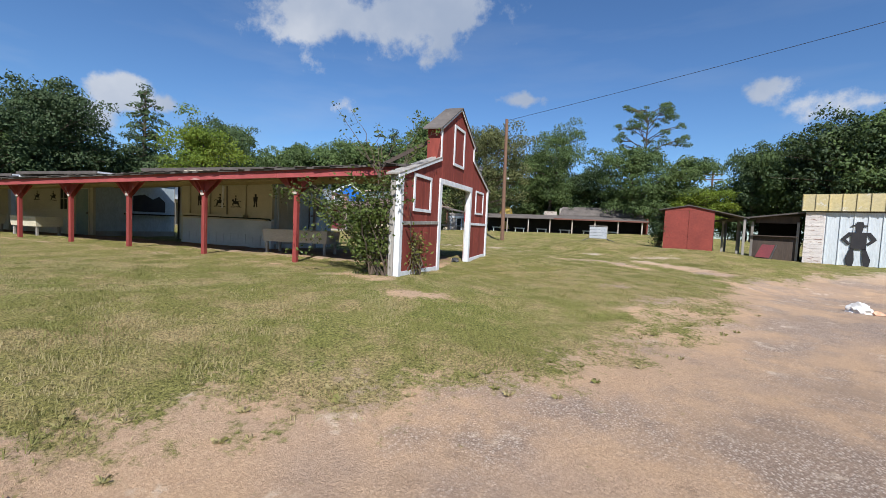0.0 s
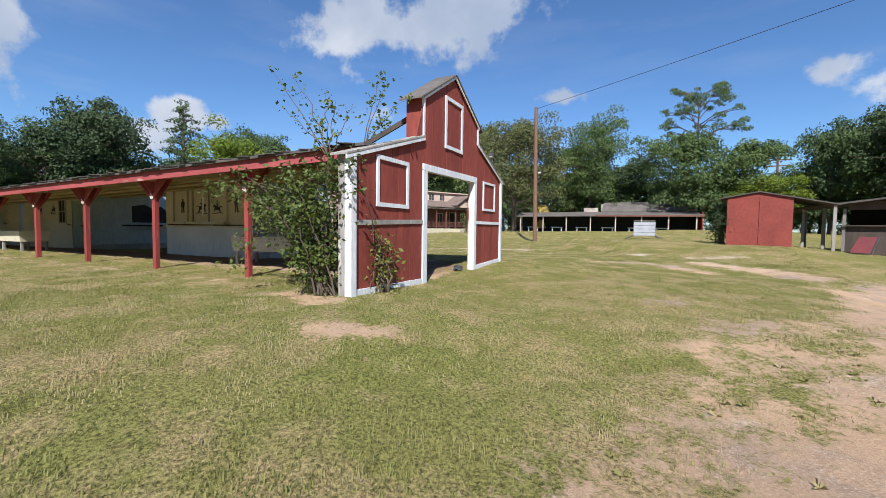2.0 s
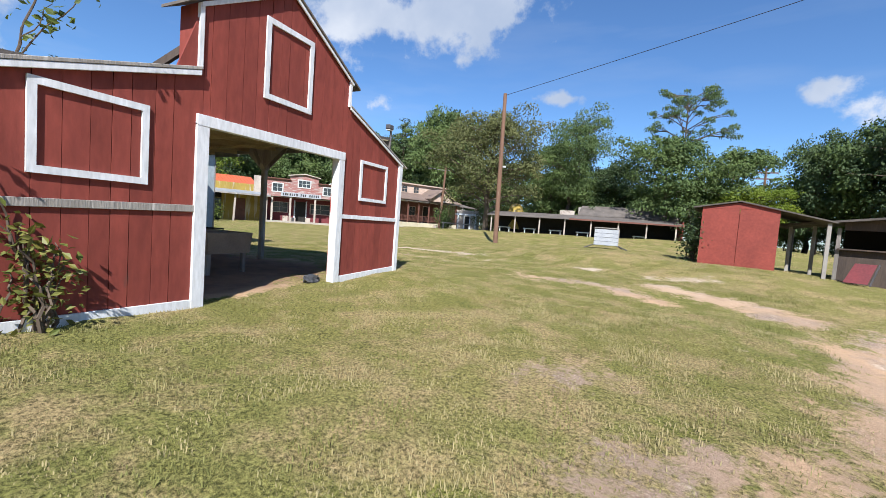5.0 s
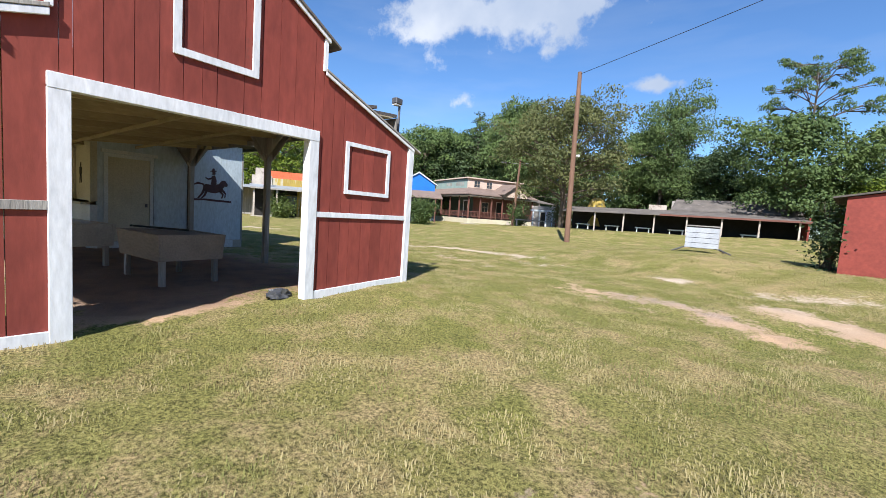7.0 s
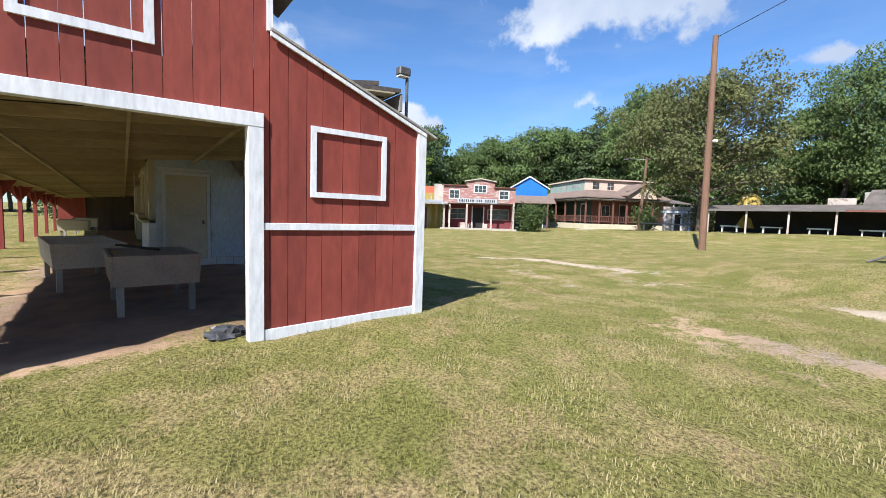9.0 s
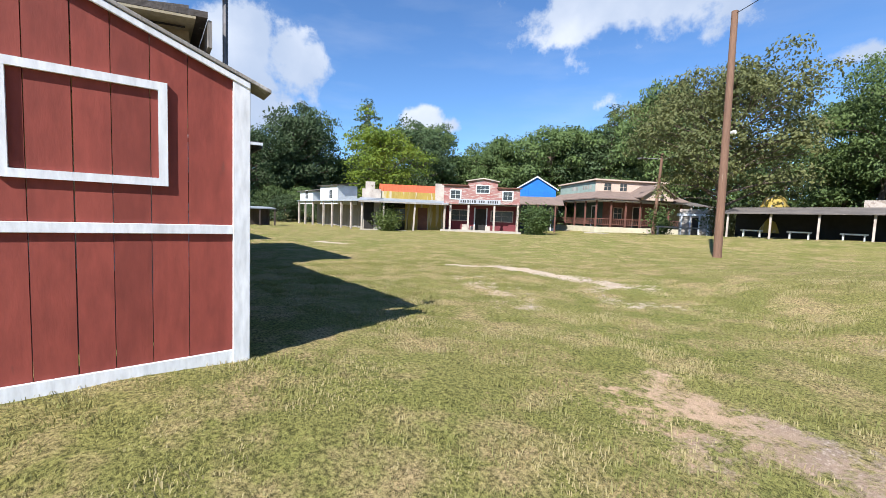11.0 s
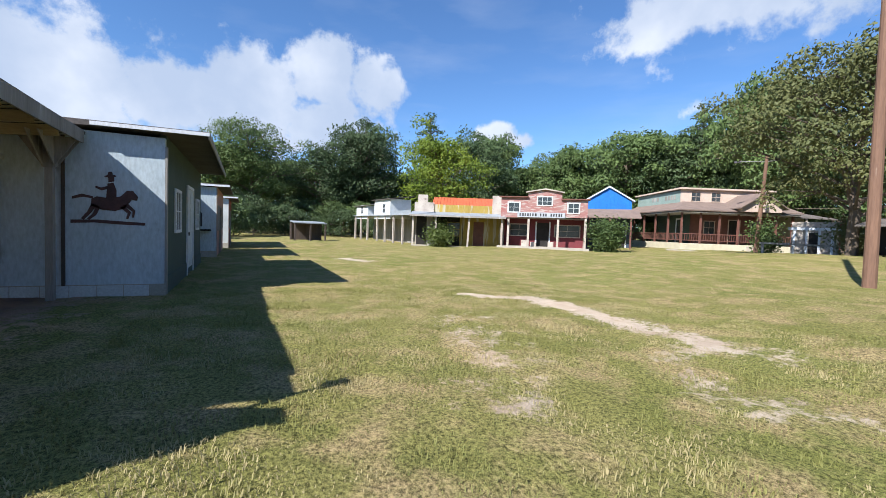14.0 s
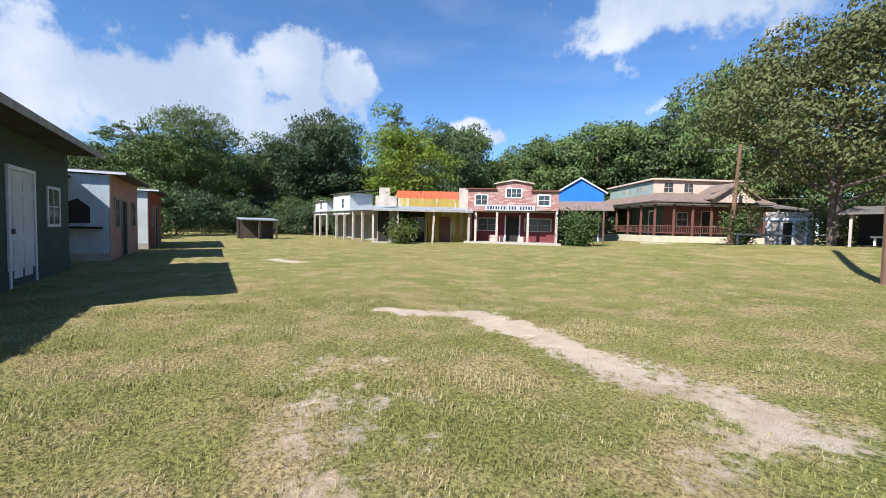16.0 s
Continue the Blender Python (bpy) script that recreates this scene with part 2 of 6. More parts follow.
M_POLE = mat("brown_pole_wood", (0.20, 0.115, 0.075), (0.14, 0.08, 0.055), 2.5, 0.85, 0.3, 30, GRAIN, wear=(0.28, 0.20, 0.15), wear_at=0.64)
M_SIGN = mat("white_sign_board", (0.40, 0.42, 0.44), (0.31, 0.33, 0.36), 2, 0.6, 0.1, 30)
M_BARK = mat("grey_brown_bark", (0.13, 0.10, 0.075), (0.085, 0.065, 0.05), 2, 0.95, 0.5, 12, GRAIN)
M_LEAF = mat("broadleaf_green", (0.115, 0.165, 0.046), (0.062, 0.100, 0.032), 0.35, 0.6, 0.0, 6, vary=0.22, translucent=0.22)
M_LEAF_DARK = mat("dark_conifer_green", (0.078, 0.118, 0.042), (0.044, 0.074, 0.030), 0.35, 0.6, 0.0, 6, vary=0.2, translucent=0.15)
M_LEAF_BRIGHT = mat("bright_yellow_green", (0.19, 0.24, 0.022), (0.11, 0.17, 0.02), 0.4, 0.6, 0.0, 6, vary=0.12, translucent=0.25)
M_LEAF_OAK = mat("oak_olive_green", (0.15, 0.155, 0.055), (0.085, 0.10, 0.036), 0.4, 0.65, 0.0, 6, translucent=0.2)
M_VINE = mat("vine_leaf_green", (0.12, 0.155, 0.035), (0.06, 0.09, 0.02), 3, 0.5, 0.0, 30, translucent=0.25)
M_VINE_YELLOW = mat("vine_leaf_yellowing", (0.22, 0.20, 0.05), (0.11, 0.14, 0.03), 6, 0.5, 0.0, 30, translucent=0.25)
M_BLADE = mat("grass_blade", (0.275, 0.258, 0.085), (0.180, 0.190, 0.055), 0.5, 0.7, 0.0, 9, wear=(0.38, 0.32, 0.16), wear_at=0.49, wear_scale=1.1, translucent=0.25)
M_PLASTIC = mat("dirty_white_plastic", (0.72, 0.72, 0.70), (0.55, 0.53, 0.50), 6, 0.5, 0.2, 20)
M_CONCRETE = mat("concrete_slab", (0.42, 0.38, 0.32), (0.33, 0.30, 0.25), 2, 0.9, 0.2, 30)
M_METAL = mat("galvanised_dark_metal", (0.10, 0.10, 0.10), (0.16, 0.15, 0.15), 5, 0.5, 0.05, 30, metal=0.6)


def ground_material():
    """Grass and bare sandy soil, mixed by the dirt attribute and broken up by noise."""
    m = bpy.data.materials.new("grass_and_dirt")
    m.use_nodes = True
    n, l = m.node_tree.nodes, m.node_tree.links
    p = n["Principled BSDF"]
    p.inputs["Roughness"].default_value, p.inputs["Specular IOR Level"].default_value = 0.95, 0.1
    geo = n.new("ShaderNodeNewGeometry")
    at = n.new("ShaderNodeAttribute")
    at.attribute_name = "dirt"

    def nz(s, det=5, rough=0.6):
        t = n.new("ShaderNodeTexNoise")
        t.inputs["Scale"].default_value, t.inputs["Detail"].default_value, t.inputs["Roughness"].default_value = s, det, rough
        l.new(geo.outputs["Position"], t.inputs["Vector"])
        return t.outputs[0]

    def rng(v, lo, hi, a=0.0, b=1.0):
        r = n.new("ShaderNodeMapRange")
        r.inputs["From Min"].default_value, r.inputs["From Max"].default_value = lo, hi
        r.inputs["To Min"].default_value, r.inputs["To Max"].default_value = a, b
        l.new(v, r.inputs["Value"])
        return r.outputs[0]

    def mix(f, a, b, kind="MIX"):
        x = n.new("ShaderNodeMix")
        x.data_type, x.blend_type = "RGBA", kind
        for i, v in ((0, f), (6, a), (7, b)):
            if isinstance(v, (int, float)):
                x.inputs[i].default_value = v
            elif isinstance(v, tuple):
                x.inputs[i].default_value = (*v, 1)
            else:
                l.new(v, x.inputs[i])
        return x.outputs[2]

    def add(a, b, op="ADD"):
        x = n.new("ShaderNodeMath")
        x.operation = op
        for i, v in ((0, a), (1, b)):
            if isinstance(v, (int, float)):
                x.inputs[i].default_value = v
            else:
                l.new(v, x.inputs[i])
        return x.outputs[0]

    grass = mix(rng(nz(0.45), 0.35, 0.65), (0.190, 0.187, 0.056), (0.270, 0.238, 0.092))
    grass = mix(rng(nz(0.16, 3), 0.42, 0.60, 0, 0.45), grass, (0.175, 0.20, 0.055))
    grass = mix(rng(nz(1.3, 7, .68), 0.47, 0.62, 0, 0.9), grass, (0.37, 0.28, 0.15))
    grass = mix(rng(nz(38, 7, 0.80), 0.40, 0.60), mix(1.0, grass, (0.26, 0.27, 0.23), "MULTIPLY"), mix(1.0, grass, (1.42, 1.40, 1.32), "MULTIPLY"))
    sand = mix(rng(nz(0.8, 6), 0.35, 0.65), (0.62, 0.415, 0.255), (0.54, 0.375, 0.245))
    sand = mix(rng(nz(0.35, 4), 0.50, 0.62, 0, 0.6), sand, (0.36, 0.275, 0.225))
    sand = mix(rng(nz(2.6, 8), 0.62, 0.74, 0, 0.6), sand, (0.25, 0.17, 0.11))
    peb = n.new("ShaderNodeTexVoronoi")
    peb.inputs["Scale"].default_value = 42
    l.new(geo.outputs["Position"], peb.inputs["Vector"])
    gravel = mix(rng(peb.outputs["Distance"], 0.12, 0.5), (0.66, 0.58, 0.50), (0.26, 0.20, 0.165))
    sand = mix(rng(nz(0.42, 6, .65), 0.50, 0.60, 0.10, 0.75), sand, gravel)
    sand = mix(rng(nz(60, 4), 0.4, 0.62), mix(1.0, sand, (0.80, 0.78, 0.76), "MULTIPLY"), sand)
    sep = n.new("ShaderNodeSeparateXYZ")
    l.new(geo.outputs["Position"], sep.inputs[0])
    sand = mix(rng(sep.outputs[1], 6.5, 9.5, 0, 0.75), sand, mix(rng(nz(3, 7), 0.35, 0.65), (0.56, 0.48, 0.38), (0.42, 0.34, 0.26)))
    # damp and pale drifts along the track
    sand = mix(rng(nz(0.9, 5), 0.56, 0.66, 0, 0.55), sand, (0.34, 0.24, 0.165))
    sand = mix(rng(nz(1.7, 8, .7), 0.60, 0.68, 0, 0.7), sand, (0.66, 0.53, 0.40))
    # under the roof: red-brown soil, darkened to hold the roof's shade
    floor_at = n.new("ShaderNodeAttribute")
    floor_at.attribute_name = "shaded_earth"
    sand = mix(floor_at.outputs["Fac"], sand, mix(rng(nz(2.5, 7), 0.35, 0.65), (0.29, 0.18, 0.12), (0.19, 0.125, 0.09)))
    d = add(at.outputs["Fac"], add(rng(nz(2.2, 9, 0.7), 0.25, 0.75, -0.50, 0.50), rng(nz(14, 6, 0.7), 0.25, 0.75, -0.34, 0.34)))
    col = mix(rng(d, 0.36, 0.66), grass, sand)
    l.new(col, p.inputs["Base Color"])
    bn = n.new("ShaderNodeBump")
    bn.inputs["Strength"].default_value, bn.inputs["Distance"].default_value = 0.8, 0.03
    l.new(add(nz(40, 7, 0.80), add(nz(6, 6), 1.0, "MULTIPLY")), bn.inputs["Height"])
    l.new(bn.outputs[0], p.inputs["Normal"])
    return m


M_GROUND = ground_material()

# ---- small builders ----


def box(bm, x0, y0, z0, x1, y1, z1):
    v = [bm.verts.new(c) for c in ((x0, y0, z0), (x1, y0, z0), (x1, y1, z0), (x0, y1, z0), (x0, y0, z1), (x1, y0, z1), (x1, y1, z1), (x0, y1, z1))]
    for f in ((3, 2, 1, 0), (4, 5, 6, 7), (0, 1, 5, 4), (1, 2, 6, 5), (2, 3, 7, 6), (3, 0, 4, 7)):
        bm.faces.new([v[i] for i in f])
    return bm


def prism(bm, pts, vec):
    """A flat outline of 3D points, pushed along vec into a solid."""
    vec = Vector(vec)
    a = [bm.verts.new(p) for p in pts]
    b = [bm.verts.new(Vector(p) + vec) for p in pts]
    k = len(pts)
    bm.faces.new(a)
    bm.faces.new(b[::-1])
    for i in range(k):
        bm.faces.new((a[i], b[i], b[(i + 1) % k], a[(i + 1) % k]))
    bmesh.ops.recalc_face_normals(bm, faces=bm.faces[:])
    return bm


def beam(bm, p, q, w, h):
    """A squared timber from p to q."""
    p, q = Vector(p), Vector(q)
    d = (q - p).normalized()
    side = d.cross(Vector((0, 0, 1)))
    side = side.normalized() if side.length > 1e-3 else Vector((1, 0, 0))
    up = side.cross(d)
    s, u = side * w / 2, up * h / 2
    return prism(bm, [p - s - u, p + s - u, p + s + u, p - s + u], q - p)


def rod(bm, p, q, r0, r1=None, k=8):
    p, q = Vector(p), Vector(q)
    r1 = r0 if r1 is None else r1
    d = (q - p).normalized()
    s = d.cross(Vector((0, 0, 1)) if abs(d.z) < 0.9 else Vector((1, 0, 0))).normalized()
    u = s.cross(d)
    ring = lambda c, r: [bm.verts.new(c + (s * math.cos(i * math.tau / k) + u * math.sin(i * math.tau / k)) * r) for i in range(k)]
    a, b = ring(p, r0), ring(q, r1)
    for i in range(k):
        bm.faces.new((a[i], a[(i + 1) % k], b[(i + 1) % k], b[i]))
    bm.faces.new(a[::-1])
    bm.faces.new(b)
    return bm


def mesh_of(name, bm, material, bevel=0.0):
    if bevel:
        bmesh.ops.bevel(bm, geom=bm.edges[:], offset=bevel, segments=1, affect="EDGES")
    me = bpy.data.meshes.new(name)
    bm.to_mesh(me)
    bm.free()
    me.materials.append(material)
    return me


def part(name, bm, material, parent, label="", bevel=0.0):
    ob = new(name, mesh_of(name, bm, material, bevel))
    ob.parent = parent
    if label:
        ob["label"] = label
    return ob


def thing(name, label, category, m=None, group="", kind=""):
    ob = tagged(new(name), label, category, group, kind)
    ob.empty_display_size = 0.2
    if m is not None:
        ob.matrix_basis = m
    return ob


def B():
    return bmesh.new()


def smooth(e0, e1, x):
    t = min(1.0, max(0.0, (x - e0) / (e1 - e0)))
    return t * t * (3 - 2 * t)


# gentle ground: height at a few spots, blended
SPOTS = [(0, -2, -.06), (0, 4.4, .02), (-6.9, 5.3, -.13), (-10, -1.1, -.06), (-16, -1, -.06), (3.7, -9, -.6), (4.7, -3.4, -.48), (9.5, 3.4, -.5), (2.8, .15, -.2), (2.5, 2.8, -.14), (5.3, 5.8, -.2),
         (4.5, 7.7, 0), (3.7, 13.5, .58), (7.5, 12.5, .42), (11.8, 12.2, .13), (-3.1, 20.9, .12), (-1, 34.7, .78), (7.5, 35, 1.0), (-7, 33, .65), (-18, 41, .35), (-22, 40, .3), (-27, 33, .0), (-24, 31, -.05),
         (-30, 19, -.15), (-33, 11, -.05), (-17, 5.6, -.16), (-25, 6, -.2), (0, 9, -.06), (-8, 12, -.08), (-4, 2, -.04), (0, -14, -.65)]
SP = np.array(SPOTS)


def gz_array(x, y):
    d2 = (x[..., None] - SP[:, 0]) ** 2 + (y[..., None] - SP[:, 1]) ** 2
    w = 1.0 / (d2 + 1.5) ** 1.6
    z = (w * SP[:, 2]).sum(-1) / w.sum(-1)
    far = np.clip((np.hypot(x + 5, y - 12) - 45) / 30, 0, 1)
    return z * (1 - far) + 0.3 * far


def gz(x, y):
    return float(gz_array(np.array([float(x)]), np.array([float(y)]))[0])

# ---- ground ----
ROAD = [(-60, -60), (-20, -25), (.4, -8.0), (1.3, -7.0), (2.3, -6.1), (3.3, -5.2), (4.1, -3.7), (5.0, -2.2), (5.9, -.6), (6.6, 2.6), (7.2, 4.9), (9.6, 6.9), (14, 9.6), (40, 22)]
PATH_PATCHES = [(-5.4, 10.5, -4.6, 11.5, .22, .85), (-4.6, 11.5, -3.1, 11.45, .30, .9), (-3.1, 11.45, -2.2, 11.35, .30, .82), (-2.2, 11.35, -1.1, 11.4, .34, .70), (-1.1, 11.4, -.5, 11.5, .26, .6), (-1.1, 11.0, -.9, 10.5, .3, .45),
                (-.6, 10.3, -.2, 10.0, .3, .4), (-15.4, 10.2, -13.9, 10.7, .35, .85), (-3.3, 9.4, -2.0, 8.9, .5, .42), (-1.6, 8.8, -.7, 8.3, .4, .45), (.1, 10.1, .5, 10.4, .3, .42), (-3, -1.7, -15, -1.7, .3, .4)]
YARD_PATCHES = [(5.2, 7.8, 6.4, 7.0, .5, .85), (6.4, 7.0, 7.2, 6.2, .6, .9), (2.2, 7.0, 4.0, 6.85, .28, .72), (1.9, 7.3, 2.6, 6.9, .2, .55), (3.1, 9.7, 3.6, 9.6, .22, .7), (5.0, 9.2, 6.3, 9.6, .35, .62), (4.4, 6.6, 5.0, 6.1, .4, .75),
                (4.5, -.8, 6.2, .4, .35, .62), (4.4, -1.6, 5.6, -1.2, .4, .62), (4.0, -3.6, 4.5, -2.6, .55, .55), (.75, -3.5, 1.25, -3.25, .26, .72), (-1.2, -2.2, -.1, -2.4, .35, .62), (4.1, .8, 4.4, 1.1, .45, .5), (1.8, 6.6, 3.5, 6.2, .16, .5)]
PATCHES = PATH_PATCHES + YARD_PATCHES
UNDER_ROOF = [(-2.5, 2.1, -7, 2.1, 1.75, 1.3), (-.5, 1.0, -24, 1.2, .75, 1.1)]


def dirt_array(x, y):
    # right of the road's left edge
    best = np.full(x.shape, 1e9)
    side = np.zeros(x.shape)
    for (ax, ay), (bx, by) in zip(ROAD, ROAD[1:]):
        dx, dy = bx - ax, by - ay
        t = np.clip(((x - ax) * dx + (y - ay) * dy) / (dx * dx + dy * dy), 0, 1)
        d = np.hypot(x - ax - t * dx, y - ay - t * dy)
        s = np.where((x - ax) * dy - (y - ay) * dx > 0, 1.0, -1.0)
        side = np.where(d < best, s, side)
        best = np.minimum(best, d)
    v = np.clip(0.5 + side * best * 0.60 + .12 * np.sin(x * 2.9 + y * 1.1) * np.sin(y * 2.3 - x), 0, 1)
    # the verge before the tin building is grass again
    v = v * (1 - np.clip((y - (10.3 - 0.25 * (x - 11))) / 1.0, 0, 1))
    v = v * (1 - np.clip((x - 26) / 6, 0, 1))
    for ax, ay, bx, by, r, wt in PATCHES + UNDER_ROOF:
        dx, dy = bx - ax, by - ay
        t = np.clip(((x - ax) * dx + (y - ay) * dy) / (dx * dx + dy * dy + 1e-9), 0, 1)
        d = np.hypot(x - ax - t * dx, y - ay - t * dy)
        w = wt * np.clip(1.25 - 0.75 * d / r, 0, 1)
        if wt > 1:
            w = w * np.clip((-0.05 - x) / 0.25, 0, 1)
        v = np.maximum(v, w)
    return v


def shaded_earth_array(x, y):
    """The earth floor under the roof, brown soil with the roof's shade painted in."""
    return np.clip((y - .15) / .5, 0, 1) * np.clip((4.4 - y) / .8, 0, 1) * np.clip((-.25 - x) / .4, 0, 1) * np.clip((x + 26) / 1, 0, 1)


def axis(lo, hi, step, far):
    a = list(np.arange(lo, hi + 1e-6, step))
    s, q = step, hi
    out = []
    while q < far:
        s *= 1.35
        q += s
        out.append(q)
    return a, out


def build_ground():
    a, o = axis(-40, 18, 0.22, 900)
    xs = np.array([-40 - (v - 18) for v in o][::-1] + a + o)
    a, o = axis(-14, 44, 0.22, 900)
    ys = np.array([-14 - (v - 44) for v in o][::-1] + a + o)
    X, Y = np.meshgrid(xs, ys)
    Z = gz_array(X, Y)
    rs = np.random.RandomState(5)
    Z = Z + 0.012 * rs.randn(*Z.shape) * (np.hypot(X, Y) < 60)
    nx, ny = len(xs), len(ys)
    v = np.stack([X, Y, Z], -1).reshape(-1, 3)
    i = np.arange(ny - 1)[:, None] * nx + np.arange(nx - 1)[None]
    f = np.stack([i, i + 1, i + nx + 1, i + nx], -1).reshape(-1, 4)
    me = bpy.data.meshes.new("ground")
    me.from_pydata(v.tolist(), [], f.tolist())
    at = me.attributes.new("dirt", "FLOAT", "POINT")
    at.data.foreach_set("value", dirt_array(X, Y).reshape(-1).astype(np.float32))
    at = me.attributes.new("shaded_earth", "FLOAT", "POINT")
    at.data.foreach_set("value", shaded_earth_array(X, Y).reshape(-1).astype(np.float32))
    me.materials.append(M_GROUND)
    me.shade_smooth()
    return tagged(new("ground", me), "patchy mown grass with bare sandy dirt track", "ground", kind="structure")


build_ground()

# ---- red barn gate, front face on x = 0 ----
Y0, Y1, DL, DR, DH = -2.03, 4.42, 0.0, 2.60, 2.10
AP, APZ, LL, LR = 1.32, 4.08, 0.02, 2.66


def gate_top(y):
    if y < LL:
        return 1.96 + (y - Y0) / (LL - Y0) * 0.62
    if y <= LR:
        return 3.33 + (APZ - 3.33) * (1 - abs(y - AP) / (AP - LL if y < AP else LR - AP))
    return 2.90 - (y - LR) / (Y1 - LR) * 0.68


gate = thing("barn_gate", "red board barn-shaped entrance gate with white trim and weathered paint", "gate")
rnd = random.Random(3)
edges = [Y0 + 0.05]
while edges[-1] < Y1 - 0.2:
    edges.append(edges[-1] + rnd.uniform(0.165, 0.235))
edges[-1] = Y1 - 0.05
for fixed in (LL, AP, LR, DL + 0.08, DR - 0.08):
    j = min(range(len(edges)), key=lambda k: abs(edges[k] - fixed))
    edges[j] = fixed
edges = sorted(set(edges))
for a, b in zip(edges, edges[1:]):
    a2, b2 = a + rnd.uniform(0.002, 0.005), b - rnd.uniform(0.001, 0.004)
    mid = (a + b) / 2
    over = DL + 0.05 < mid < DR - 0.05
    zb = DH - 0.04 if over else gz(0, mid) - 0.03
    ta, tb = (gate_top(a2), gate_top(b2))
    bm = B()
    prism(bm, [(-0.022, a2, zb), (-0.022, b2, zb), (-0.022, b2, tb), (-0.022, a2, ta)], (0.022 + rnd.uniform(-0.003, 0.003), 0, 0))
    part("board", bm, M_RED, gate)


def trim(name, y0, z0, y1, z1, m=M_WHITE, x1=0.026, x0=0.003, label=""):
    bm = B()
    box(bm, x0, y0, z0, x1, y1, z1)
    return part(name, bm, m, gate, label, 0.003)


def gate_window(y0, y1, z0, z1, w=0.065):
    bm = B()
    box(bm, 0.003, y0, z0, 0.028, y1, z0 + w)
    box(bm, 0.003, y0, z1 - w, 0.028, y1, z1)
    box(bm, 0.003, y0, z0 + w, 0.0275, y0 + w, z1 - w)
    box(bm, 0.003, y1 - w, z0 + w, 0.0275, y1, z1 - w)
    part("window_frame", bm, M_WHITE, gate, "white painted frame of a sham window")


gate_window(-1.44, -0.50, 1.25, 2.04)
gate_window(0.90, 1.76, 2.54, 3.58, 0.07)
gate_window(3.06, 3.93, 1.37, 2.09, 0.055)
g0, g1 = gz(0, Y0), gz(0, Y1)
trim("corner_post", Y0 - 0.06, g0 - 0.05, Y0 + 0.06, 1.95, x1=0.05, x0=-0.07, label="weathered white corner post")
bm = B(); box(bm, -0.19, Y0 - 0.055, g0 - 0.05, -0.085, Y0 + 0.05, 1.95)
part("back_post", bm, M_OLD_WOOD, gate, "bare grey post behind the corner", 0.006)
trim("corner_post", Y1 - 0.07, g1 - 0.05, Y1 + 0.05, 2.24, x1=0.04, x0=-0.07)
trim("door_post", DL, gz(0, 0) - 0.05, DL + 0.15, DH - 0.1, x1=0.034, x0=-0.10, label="white painted opening post")
trim("door_post", DR - 0.14, gz(0, DR) - 0.05, DR, DH - 0.1 + 0.03, x1=0.034, x0=-0.10, label="white painted opening post")
bm = B(); prism(bm, [(-0.06, DL, DH - 0.125), (-0.06, DR, DH - 0.10), (-0.06, DR, DH + 0.03), (-0.06, DL, DH)], (0.098, 0, 0))
part("door_header", bm, M_WHITE, gate, "white painted header board", 0.003)
bm = B(); beam(bm, (-0.11, DR - 0.06, gz(0, DR)), (-0.11, DR - 0.06, DH), 0.06, 0.1)
part("jamb", bm, mat("peeling_red_jamb", (0.55, 0.5, 0.46), (0.6, 0.56, 0.52), 4, 0.8, 0.2, 30, GRAIN, wear=(0.33, 0.06, 0.05), wear_at=0.5), gate, "peeling red and white jamb")
bm = B(); prism(bm, [(0.003, Y0 + 0.06, 0.955), (0.003, DL, 1.0), (0.003, DL, 1.075), (0.003, Y0 + 0.06, 1.03)], (0.022, 0, 0))
part("middle_rail", bm, M_OLD_WOOD, gate, "bare weathered rail with flaking paint", 0.003)
trim("middle_rail", DR, 1.03, Y1 - 0.07, 1.10)
for a, b in ((Y0 + 0.06, DL), (DR, Y1 - 0.07)):
    bm = B(); prism(bm, [(0.003, a, gz(0, a) - 0.06), (0.003, b, gz(0, b) - 0.06), (0.003, b, gz(0, b) + 0.10), (0.003, a, gz(0, a) + 0.10)], (0.024, 0, 0))
    part("base_board", bm, M_WHITE, gate, "", 0.003)


def cap(ya, yb, za, zb, x0, x1, th, m, name):
    bm = B(); prism(bm, [(x0, ya, za), (x0, yb, zb), (x0, yb, zb + th), (x0, ya, za + th)], (x1 - x0, 0, 0))
    part(name, bm, m, gate, "", 0.004)


cap(Y0 - 0.16, LL, gate_top(Y0) - 0.045, gate_top(LL - 0.001), -0.24, 0.06, 0.035, M_OLD_WOOD, "roof_cap")
cap(Y0 - 0.16, LL, gate_top(Y0) - 0.105, gate_top(LL - 0.001) - 0.062, 0.03, 0.055, 0.058, M_WHITE, "rake_board")
cap(LR, Y1 + 0.2, gate_top(LR + 0.001), gate_top(Y1) - 0.075, -0.20, 0.06, 0.03, M_OLD_WOOD, "roof_cap")
cap(LR, Y1 + 0.05, gate_top(LR + 0.001) - 0.05, gate_top(Y1) - 0.07, 0.028, 0.05, 0.048, M_WHITE, "rake_board")
cap(LL - 0.18, AP, 3.23, APZ, -0.42, 0.07, 0.035, M_GREYROOF, "loft_roof")
cap(AP, LR + 0.2, APZ, 3.22, -0.42, 0.07, 0.036, M_GREYROOF, "loft_roof")
cap(LL - 0.02, AP, 3.25, APZ - 0.06, 0.028, 0.05, 0.055, M_WHITE, "rake_board")
cap(AP, LR + 0.05, APZ - 0.06, 3.25, 0.028, 0.05, 0.055, M_WHITE, "rake_board")
